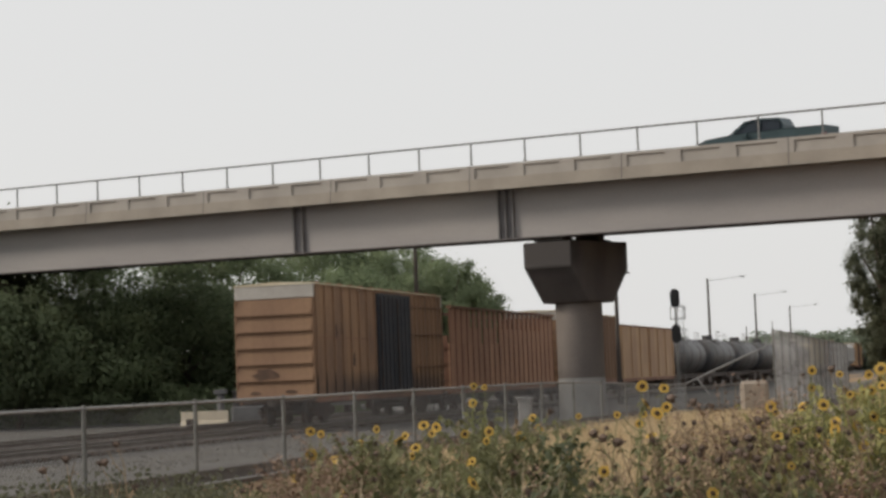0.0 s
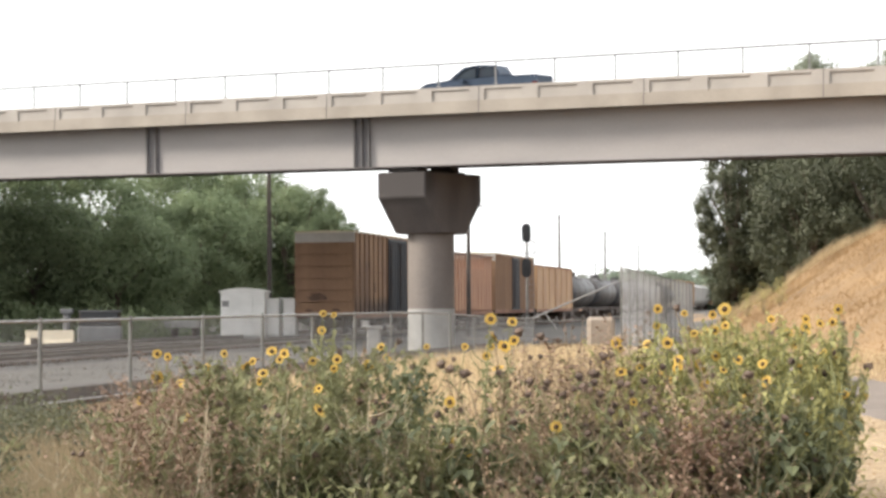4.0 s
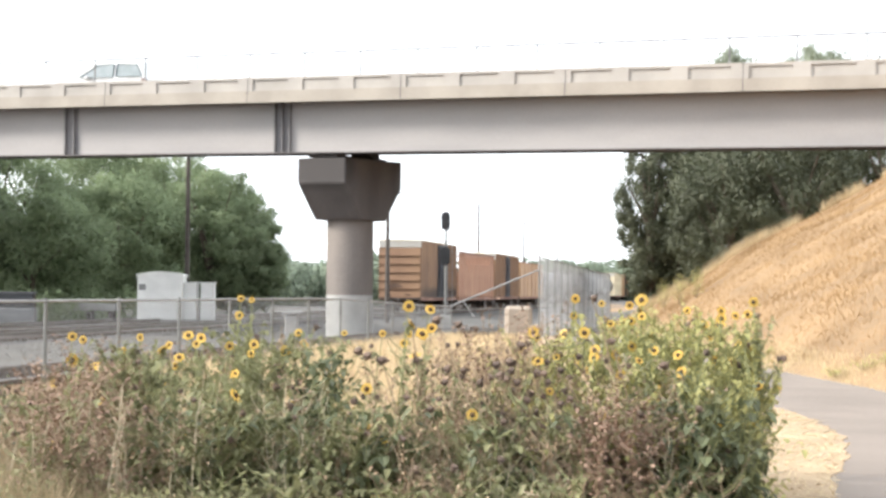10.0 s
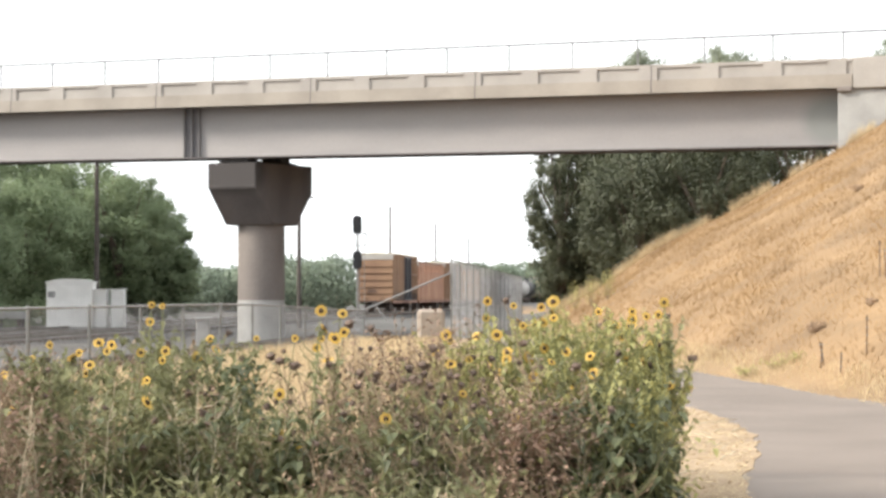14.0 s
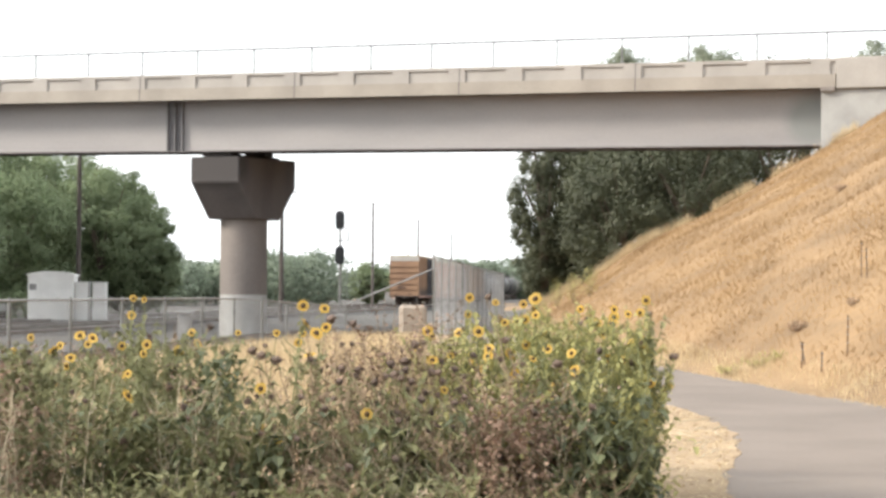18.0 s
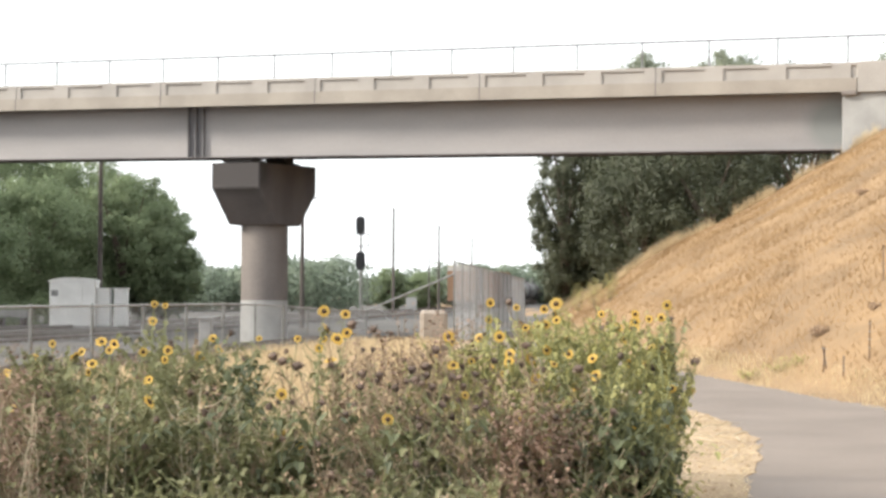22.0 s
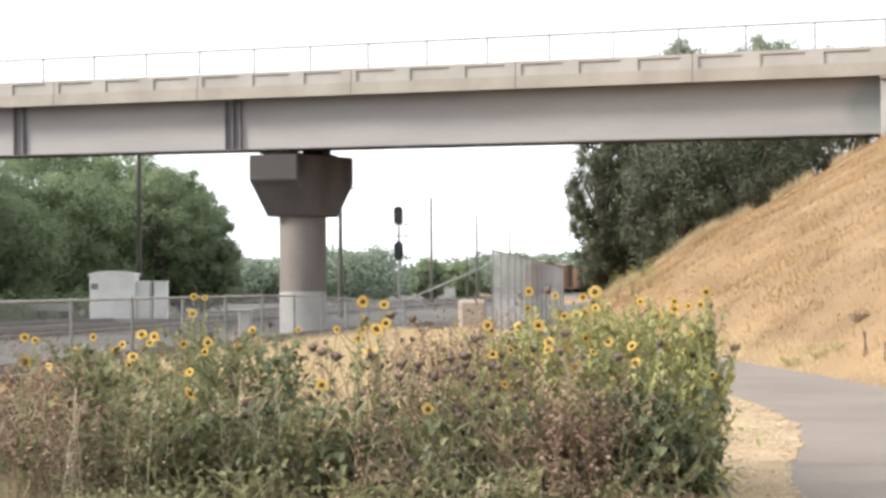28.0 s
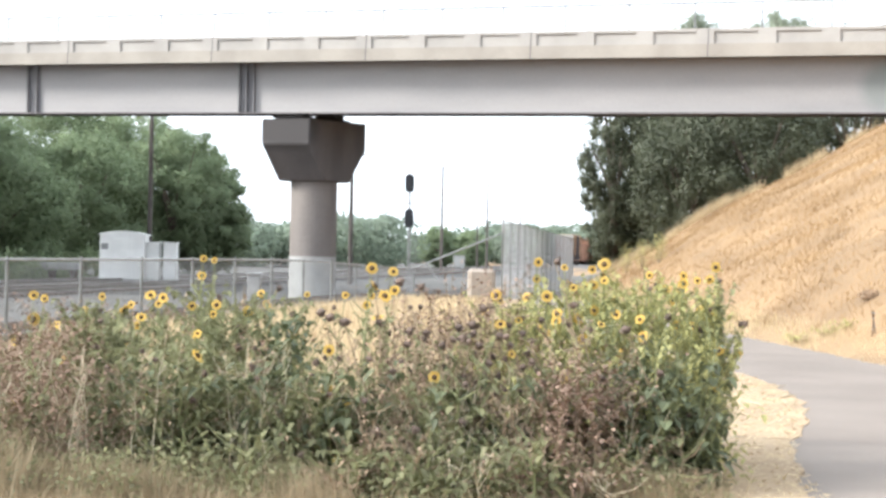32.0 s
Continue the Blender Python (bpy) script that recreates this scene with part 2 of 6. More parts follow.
# ---- builders ----
class Geo:
    def __init__(self):
        self.v, self.f = [], []

    def add(self, vs, fs):
        o = len(self.v)
        self.v += [tuple(p) for p in vs]
        self.f += [tuple(o + i for i in q) for q in fs]
        return self

    def box(self, x0, x1, y0, y1, z0, z1):
        return self.add([(x0, y0, z0), (x1, y0, z0), (x1, y1, z0), (x0, y1, z0), (x0, y0, z1), (x1, y0, z1), (x1, y1, z1), (x0, y1, z1)],
                        [(3, 2, 1, 0), (4, 5, 6, 7), (0, 1, 5, 4), (1, 2, 6, 5), (2, 3, 7, 6), (3, 0, 4, 7)])

    def tube(self, p0, p1, r0, r1=None, n=8, caps=True):
        p0, p1 = Vector(p0), Vector(p1)
        r1 = r0 if r1 is None else r1
        d = (p1 - p0).normalized()
        a = d.orthogonal().normalized()
        b = d.cross(a)
        ring = [(a * math.cos(2 * math.pi * i / n) + b * math.sin(2 * math.pi * i / n)) for i in range(n)]
        vs = [p0 + q * r0 for q in ring] + [p1 + q * r1 for q in ring]
        fs = [(i, (i + 1) % n, n + (i + 1) % n, n + i) for i in range(n)]
        if caps:
            fs += [tuple(reversed(range(n))), tuple(range(n, 2 * n))]
        return self.add(vs, fs)

    def loft(self, rings, closed=True):
        """Skin over rings of equal count, capped."""
        n = len(rings[0])
        vs = [p for r in rings for p in r]
        fs = [(k * n + i, k * n + (i + 1) % n, (k + 1) * n + (i + 1) % n, (k + 1) * n + i) for k in range(len(rings) - 1) for i in range(n)]
        if closed:
            fs += [tuple(reversed(range(n))), tuple(range((len(rings) - 1) * n, len(rings) * n))]
        return self.add(vs, fs)

    def mesh(self, name, material, bevel=0.0, smooth=False):
        me = bpy.data.meshes.new(name)
        me.from_pydata(self.v, [], self.f)
        if bevel:
            bm = bmesh.new()
            bm.from_mesh(me)
            bmesh.ops.remove_doubles(bm, verts=bm.verts, dist=1e-5)
            es = [e for e in bm.edges if len(e.link_faces) == 2 and e.calc_face_angle(0) > 0.5]
            bmesh.ops.bevel(bm, geom=es, offset=bevel, segments=1, affect="EDGES")
            bm.to_mesh(me)
            bm.free()
        if smooth:
            me.polygons.foreach_set("use_smooth", [True] * len(me.polygons))
        me.materials.append(material)
        me.update()
        return me


def part(name, geo, material, parent, label="", bevel=0.0, smooth=False):
    me = geo.mesh(name, material, bevel, smooth) if isinstance(geo, Geo) else geo
    ob = new(name, me)
    ob.parent = parent
    if label:
        tagged(ob, label)
    return ob


def thing(name, label, category, m=None, group="", kind=""):
    ob = new(name)
    ob.empty_display_size = 0.2
    if m is not None:
        ob.matrix_world = m
    return tagged(ob, label, category, group, kind)


def solid(name, geo, material, label, category="", m=None, kind="", group="", bevel=0.0, smooth=False):
    ob = new(name, geo.mesh(name, material, bevel, smooth) if isinstance(geo, Geo) else geo)
    if m is not None:
        ob.matrix_world = m
    return tagged(ob, label, category, group, kind)


def cards(name, centres, normals, ups, length, width, material, soft=None, keep=0.25):
    """Many small folded leaves: centres, facing and growth directions as arrays, sizes as arrays; soft gives rounded shading normals."""
    c, nn, u = (np.asarray(a, float) for a in (centres, normals, ups))
    nn = nn / (np.linalg.norm(nn, axis=1)[:, None] + 1e-9)
    if soft is not None:
        nn = nn * np.where((nn * soft).sum(1) < 0, -1.0, 1.0)[:, None]
    u = u - nn * (u * nn).sum(1)[:, None]
    u = u / (np.linalg.norm(u, axis=1)[:, None] + 1e-9)
    s = np.cross(nn, u)
    L, Wd = np.asarray(length, float)[:, None], np.asarray(width, float)[:, None]
    k = len(c)
    vs = np.stack([c - u * L * 0.5, c + s * Wd * 0.5 - nn * Wd * 0.15, c + u * L * 0.5, c - s * Wd * 0.5 - nn * Wd * 0.15], 1).reshape(-1, 3)
    me = bpy.data.meshes.new(name)
    me.vertices.add(4 * k)
    me.vertices.foreach_set("co", vs.ravel())
    idx = (np.arange(k)[:, None] * 4 + np.array([0, 1, 2, 0, 2, 3] if soft is None else [0, 2, 1, 0, 3, 2])).ravel()
    me.loops.add(6 * k)
    me.loops.foreach_set("vertex_index", idx)
    me.polygons.add(2 * k)
    me.polygons.foreach_set("loop_start", np.arange(2 * k) * 3)
    me.polygons.foreach_set("loop_total", np.full(2 * k, 3))
    me.materials.append(material)
    me.update(calc_edges=True)
    me.validate()
    if soft is not None:
        sn = soft / (np.linalg.norm(soft, axis=1)[:, None] + 1e-9) * (1 - keep) + nn * keep
        sn /= np.linalg.norm(sn, axis=1)[:, None] + 1e-9
        me.normals_split_custom_set_from_vertices(np.repeat(sn, 4, axis=0).tolist())
    return me


rng = np.random.default_rng(5)


def unit(n, r=None):
    v = (r or rng).normal(size=(n, 3))
    return v / np.linalg.norm(v, axis=1)[:, None]


# ---- plan ----
TU = Vector((0.1201, 0.9928, 0))            # along the railway, away
TN = Vector((0.9928, -0.1201, 0))           # to its right
TRACK0 = Vector((-17.44, 64.79, 0))         # track centre at the last wagon's end, at the start
TRACK_RZ = math.degrees(math.atan2(TU.y, TU.x))
BA, BN = Vector((0.9385, -0.3453, 0)), Vector((0.3453, 0.9385, 0))   # along and across the bridge
BRIDGE0 = Vector((0, 75.6, 0))
BRIDGE_RZ = math.degrees(math.atan2(BA.y, BA.x))


def track_x(y):
    return TRACK0.x + (y - TRACK0.y) * 0.121


def fence_x(y):
    return -7.95 + 0.137 * (y - 20.8)


def toe_x(y):
    """Foot of the embankment, right of the footpath."""
    pts = ((-30, 8.5), (0, 7.6), (12, 6.6), (23, 5.55), (34, 4.5), (55, 3.7), (78, 3.3), (110, 3.0), (140, 6.0))
    for (a, p), (b, q) in zip(pts, pts[1:]):
        if y <= b:
            return p + (q - p) * max(0, (y - a)) / (b - a)
    return pts[-1][1]


def smooth(a, b, x):
    t = min(1, max(0, (x - a) / (b - a)))
    return t * t * (3 - 2 * t)


def ground_z(x, y):
    z = 0.08
    dx = fence_x(min(y, 140)) - x
    if y > 10:
        z -= 0.42 * smooth(0.5, 7, dx) * smooth(10, 20, y)
    z -= 0.3 * smooth(48, 75, y) * smooth(-9, 0, x) * (1 - smooth(6, 9, x))
    z -= 0.5 * math.exp(-((x + 8) ** 2 + (y - 82) ** 2) / 60)
    # road embankment rising to the abutment
    up = 0.60 * max(0, x - toe_x(y))
    s = x * BA.x + (y - BRIDGE0.y) * BA.y
    n = x * BN.x + (y - BRIDGE0.y) * BN.y
    bank = max(0.0, x - toe_x(y))
    up += 0.36 * smooth(0, 1.2, bank) * (1 - smooth(4, 8, bank)) * smooth(50, 62, y)
    up = min(up, 9.75 - 0.0103 * (s - 16))
    if s < 17.7 and n > -0.5:
        up = max(0.0, min(up, 6.7) - 0.5 * min(5.0, n + 0.5))
    keep = smooth(17.7, 22, s) * (1 - smooth(11.5, 30, n))
    up *= smooth(-25, 16, y) * max(keep, 1 - smooth(84, 108, y))
    return z + up


# ---- ground ----
def build_ground():
    xs = sorted(set([-1500, -700, -300, -160, -100, -70] + [i * 1.5 for i in range(-36, 0)] + [i * 0.5 for i in range(0, 70)] + [36, 40, 46, 55, 70, 100, 160, 300, 700, 1500]))
    ys = sorted(set([-300, -100, -50, -30] + [i * 2 for i in range(-10, 0)] + [i * 1.0 for i in range(0, 118)] + [i * 4 for i in range(30, 60)] + [260, 300, 360, 450, 600, 900, 1500, 2600, 4500]))
    vs, fs = [], []
    for y in ys:
        for x in xs:
            far = max(abs(x), abs(y)) > 130
            bumps = 0 if far else 0.05 * noise.noise(Vector((x * 0.5, y * 0.5, 3))) + (0.05 * noise.noise(Vector((x * 0.55, y * 0.5, 9))) if x > toe_x(y) + 1 and y > 5 else 0)
            vs.append((x, y, ground_z(x, y) + bumps))
    w = len(xs)
    for j in range(len(ys) - 1):
        for i in range(w - 1):
            fs.append((j * w + i, j * w + i + 1, (j + 1) * w + i + 1, (j + 1) * w + i))
    g = Geo()
    g.v, g.f = vs, fs
    return solid("ground", g, HILLM, "dry straw-coloured ground rising into a grassy embankment", "ground", kind="structure", smooth=True)


build_ground()


def strip(name, left, right, lift, material, label, category, rows=60, thick=0.06):
    """A sheet between two edge curves (functions of 0..1 that give x, y), laid over the ground."""
    vs, fs = [], []
    cols = 6
    for j in range(rows + 1):
        t = j / rows
        a, b = Vector((*left(t), 0)), Vector((*right(t), 0))
        for i in range(cols + 1):
            p = a.lerp(b, i / cols)
            vs.append((p.x, p.y, ground_z(a.x, a.y) + lift))
    n = cols + 1
    for j in range(rows):
        for i in range(cols):
            fs.append((j * n + i, j * n + i + 1, (j + 1) * n + i + 1, (j + 1) * n + i))
    k = len(vs)
    vs += [(x, y, z - thick) for x, y, z in vs]
    for j in range(rows):
        fs += [(j * n, (j + 1) * n, k + (j + 1) * n, k + j * n), ((j + 1) * n + cols, j * n + cols, k + j * n + cols, k + (j + 1) * n + cols)]
    for i in range(cols):
        fs += [(i + 1, i, k + i, k + i + 1), (rows * n + i, rows * n + i + 1, k + rows * n + i + 1, k + rows * n + i)]
    g = Geo()
    g.v, g.f = vs, fs
    return solid(name, g, material, label, category, kind="structure")


def curve(pts):
    pts = [Vector((*p, 0)) for p in pts]

    def at(t):
        u = t * (len(pts) - 1)
        i = min(int(u), len(pts) - 2)
        u -= i
        p0, p1, p2, p3 = pts[max(i - 1, 0)], pts[i], pts[i + 1], pts[min(i + 2, len(pts) - 1)]
        q = 0.5 * ((2 * p1) + (p2 - p0) * u + (2 * p0 - 5 * p1 + 4 * p2 - p3) * u * u + (3 * p1 - p0 - 3 * p2 + p3) * u ** 3)
        return q.x, q.y
    return at


PATH_L = curve([(1.2, -12), (1.4, 0), (1.62, 8), (2.02, 12.6), (2.84, 17), (3.04, 20), (2.9, 23), (2.25, 30), (1.4, 45), (0.9, 60), (1.0, 80), (2.2, 110)])
PATH_R = curve([(4.2, -12), (4.8, 0), (5.6, 8), (6.2, 12.6), (6.2, 17), (5.95, 20), (5.55, 23.5), (4.6, 32), (3.7, 45), (3.2, 60), (3.2, 80), (4.4, 110)])
strip("path", PATH_L, PATH_R, 0.05, ASPHALT, "old grey-brown asphalt footpath curving round the embankment", "footpath", 90)


def verge():
    """Sandy bare strip on the near side of the path, ragged where it meets asphalt and grass."""
    n = noise.noise
    e = lambda t: (PATH_L(t)[0] + 0.05 + 0.09 * n(Vector((t * 55, 0, 4))) + 0.025 * n(Vector((t * 300, 0, 6))), PATH_L(t)[1])
    o = lambda t: (PATH_L(t)[0] - 1.15 - 0.3 * n(Vector((t * 60, 0, 0))) - 0.6 * smooth(0.30, 0.42, t), PATH_L(t)[1])
    strip("path_verge", o, e, 0.056, DIRT, "bare sandy soil beside the footpath", "verge", 420, 0.1)
    g = Geo()
    r = random.Random(8)
    for _ in range(500):
        t = r.uniform(0.2, 0.6)
        x, y = PATH_L(t)
        x -= abs(r.gauss(0, 0.5)) - 0.08
        q, w = r.random() * 6.28, r.uniform(0.006, 0.03)
        z = ground_z(x, y) + 0.05
        vs = [(x + w * math.cos(q + k) * r.uniform(.7, 1.3), y + w * math.sin(q + k) * r.uniform(.7, 1.3), z) for k in (0, 2.1, 4.2)]
        g.add(vs + [(x, y, z + w * r.uniform(.5, 1.0))], [(0, 1, 3), (1, 2, 3), (2, 0, 3)])
    solid("verge_stones", g, DIRT, "scattered pebbles and clods beside the footpath", "stones", kind="stuff")
    for i in range(26):
        t = r.uniform(0.28, 0.45)
        x, y = PATH_L(t)
        x -= r.uniform(0.05, 1.0)
        a, L = r.uniform(0, 3.14), r.uniform(0.15, 0.5)
        z = ground_z(x, y) + 0.062
        p0, p1 = Vector((0, 0, 0)), Vector((math.cos(a) * L, math.sin(a) * L, 0.02))
        solid("dry_twig", Geo().tube(p0, p0.lerp(p1, 0.5) + Vector((0, 0, 0.015)), 0.006, 0.005, 5).tube(p0.lerp(p1, 0.5) + Vector((0, 0, 0.015)), p1, 0.005, 0.002, 5), STEMW,
              "bleached dry twig lying on sandy soil", "twig", pose(x, y, z), group="fallen twigs")


verge()


# ---- railway ----
def build_track(name, off, y0, y1):
    t0, t1 = (y0 - TRACK0.y) / TU.y, (y1 - TRACK0.y) / TU.y
    base = TRACK0 + TN * off
    m = pose(base.x, base.y, 0, 0, 0, TRACK_RZ)
    tr = thing(name, "railway track with worn steel rails on dark timber sleepers in ballast", "railway track", m, kind="structure")
    g = Geo()
    prof = [(-3.2, -0.75), (-1.9, -0.27), (1.9, -0.27), (3.2, -0.75)]
    seg = [t0 + (t1 - t0) * i / 80 for i in range(81)]
    for i, s in enumerate(seg):
        for y, z in prof:
            g.v.append((s, y + (0.12 * noise.noise(Vector((s, y, 1))) if abs(y) > 2 else 0), z))
    g.f = [(i * 4 + j, (i + 1) * 4 + j, (i + 1) * 4 + j + 1, i * 4 + j + 1) for i in range(80) for j in range(3)]
    bed = part("ballast_bed", g, BALLAST_D, tr, "dark oily crushed-stone ballast")
    for side in (-0.75, 0.75):
        r = Geo()
        r.loft([[(t0, side - 0.07, -0.17), (t0, side + 0.07, -0.17), (t0, side + 0.02, -0.12), (t0, side + 0.035, -0.015), (t0, side - 0.035, -0.015), (t0, side - 0.02, -0.12)],
                [(t1, side - 0.07, -0.17), (t1, side + 0.07, -0.17), (t1, side + 0.02, -0.12), (t1, side + 0.035, -0.015), (t1, side - 0.035, -0.015), (t1, side - 0.02, -0.12)]])
        rail = part("rail", r, RAILM, tr)
        part("rail_head", Geo().box(t0, t1, side - 0.034, side + 0.034, -0.0149, 0.0), RAILTOP, rail, "bright worn rail head")
    sl = Geo().box(-0.11, 0.11, -1.3, 1.3, -0.33, -0.172).mesh("sleeper", SLEEPER, 0.012)
    n = int((t1 - t0) / 0.55)
    for i in range(min(n, 240)):
        ob = part("sleeper", sl, SLEEPER, tr)
        ob.location = (t0 + 0.3 + i * 0.55, random.uniform(-0.04, 0.04), random.uniform(-0.01, 0.01))
    if n > 240:
        g = Geo()
        for i in range(240, n):
            x = t0 + 0.3 + i * 0.55
            g.box(x - 0.11, x + 0.11, -1.3, 1.3, -0.33, -0.172)
        tagged(part("far_sleepers", g, SLEEPER, tr), kind="stuff")
    # loose stones on the near shoulder
    k = 5000
    ss = rng.uniform(max(t0, -45), min(t1, 60), k)
    yy = rng.uniform(-3.1, 3.1, k)
    zz = np.where(np.abs(yy) > 1.9, -0.27 - (np.abs(yy) - 1.9) * 0.37, -0.265)
    g = Geo()
    for s, y, z in zip(ss, yy, zz):
        a, r = random.random() * 6.28, random.uniform(0.03, 0.07)
        vs = [(s + r * math.cos(a + q) * random.uniform(.7, 1.2), y + r * math.sin(a + q) * random.uniform(.7, 1.2), z - 0.01) for q in (0, 2.1, 4.2)]
        g.add(vs + [(s, y, z + r * random.uniform(.6, 1.0))], [(0, 1, 3), (1, 2, 3), (2, 0, 3)])
    tagged(part("ballast_stones", g, STONES_D, bed), kind="stuff")
    return tr


build_track("track_main", 0.0, 15, 420)
build_track("track_siding", -5.2, 15, 300)


def build_apron():
    """Coarse gravel yard around the tracks, up to the fence."""
    g = Geo()
    ys = [8 + i * 2.0 for i in range(60)] + [130 + i * 12 for i in range(20)]
    K = 13
    for y in ys:
        a = track_x(y) - 34 + 0.8 * noise.noise(Vector((0, y * 0.2, 7)))
        b = (fence_x(y) if y < 61 else 0.1 + (y - 61) * 0.1) - 0.35 + 0.5 * noise.noise(Vector((0, y * 0.4, 5)))
        for i in range(K):
            x = a + (b - a) * i / (K - 1)
            g.v.append((x, y, ground_z(x, y) + 0.04 + 0.05 * noise.noise(Vector((x, y, 2)))))
    g.f = [(j * K + i, j * K + i + 1, (j + 1) * K + i + 1, (j + 1) * K + i) for j in range(len(ys) - 1) for i in range(K - 1)]
    ob = solid("gravel_yard", g, BALLAST, "grey crushed-stone yard around the tracks", "gravel", kind="structure")
    g = Geo()
    for _ in range(9000):
        y = 14 + 52 * random.random() ** 1.5
        a, b = track_x(y) + 2.6, fence_x(y) - 0.3
        x = random.uniform(a, b)
        z = ground_z(x, y) + 0.03
        q0, r = random.random() * 6.28, random.uniform(0.03, 0.085)
        vs = [(x + r * math.cos(q0 + q) * random.uniform(.7, 1.2), y + r * math.sin(q0 + q) * random.uniform(.7, 1.2), z - 0.02) for q in (0, 2.1, 4.2)]
        g.add(vs + [(x, y, z + r * random.uniform(.5, 1.0))], [(0, 1, 3), (1, 2, 3), (2, 0, 3)])
    tagged(part("loose_stones", g, STONES, ob), kind="stuff")


build_apron()


# ---- bridge ----
CROSS = 0.06      # the deck rises away from the near edge


def bz(s):
    """Underside of the near girder at s metres along the bridge."""
    return 7.37 - 0.0103 * s


def along(geo, stations, profile):
    """Sweep a closed (across, height) profile along the bridge; heights are above the girders' underside."""
    return geo.loft([[(s, n, bz(s) + h + CROSS * (n - 1.0)) for n, h in profile] for s in stations])


def colour_blot(m, centre, radii, colour):
    """A blurred blot of another colour round a point of the thing's own space."""
    nt = m.node_tree
    tc = nt.nodes.new("ShaderNodeTexCoord")
    mp = nt.nodes.new("ShaderNodeMapping")
    mp.inputs["Location"].default_value = [-c / r for c, r in zip(centre, radii)]
    mp.inputs["Scale"].default_value = [1 / r for r in radii]
    ln = nt.nodes.new("ShaderNodeVectorMath")
    ln.operation = "LENGTH"
    mr = nt.nodes.new("ShaderNodeMapRange")
    mr.inputs[1].default_value, mr.inputs[2].default_value, mr.inputs[3].default_value, mr.inputs[4].default_value = 0.55, 1.0, 0.92, 0.0
    mx = nt.nodes.new("ShaderNodeMix")
    mx.data_type = "RGBA"
    mx.inputs[7].default_value = (*colour, 1)
    bs = nt.nodes["Principled BSDF"]
    old = bs.inputs["Base Color"].links[0].from_socket
    nt.links.new(tc.outputs["Object"], mp.inputs[0])
    nt.links.new(mp.outputs[0], ln.inputs[0])
    nt.links.new(ln.outputs["Value"], mr.inputs[0])
    nt.links.new(mr.outputs[0], mx.inputs[0])
    nt.links.new(old, mx.inputs[6])
    nt.links.new(mx.outputs[2], bs.inputs["Base Color"])


# near end face of the pier cap, darker than the rest of it
colour_blot(CONC_K, (0, -2.97, 6.9), (3.0, 1.3, 1.2), (0.050, 0.045, 0.044))
# girder web turns darker and cooler at its abutment end
colour_blot(GIRDER, (15.55, 1.0, 8.25), (1.25, 2.0, 1.2), (0.19, 0.20, 0.195))


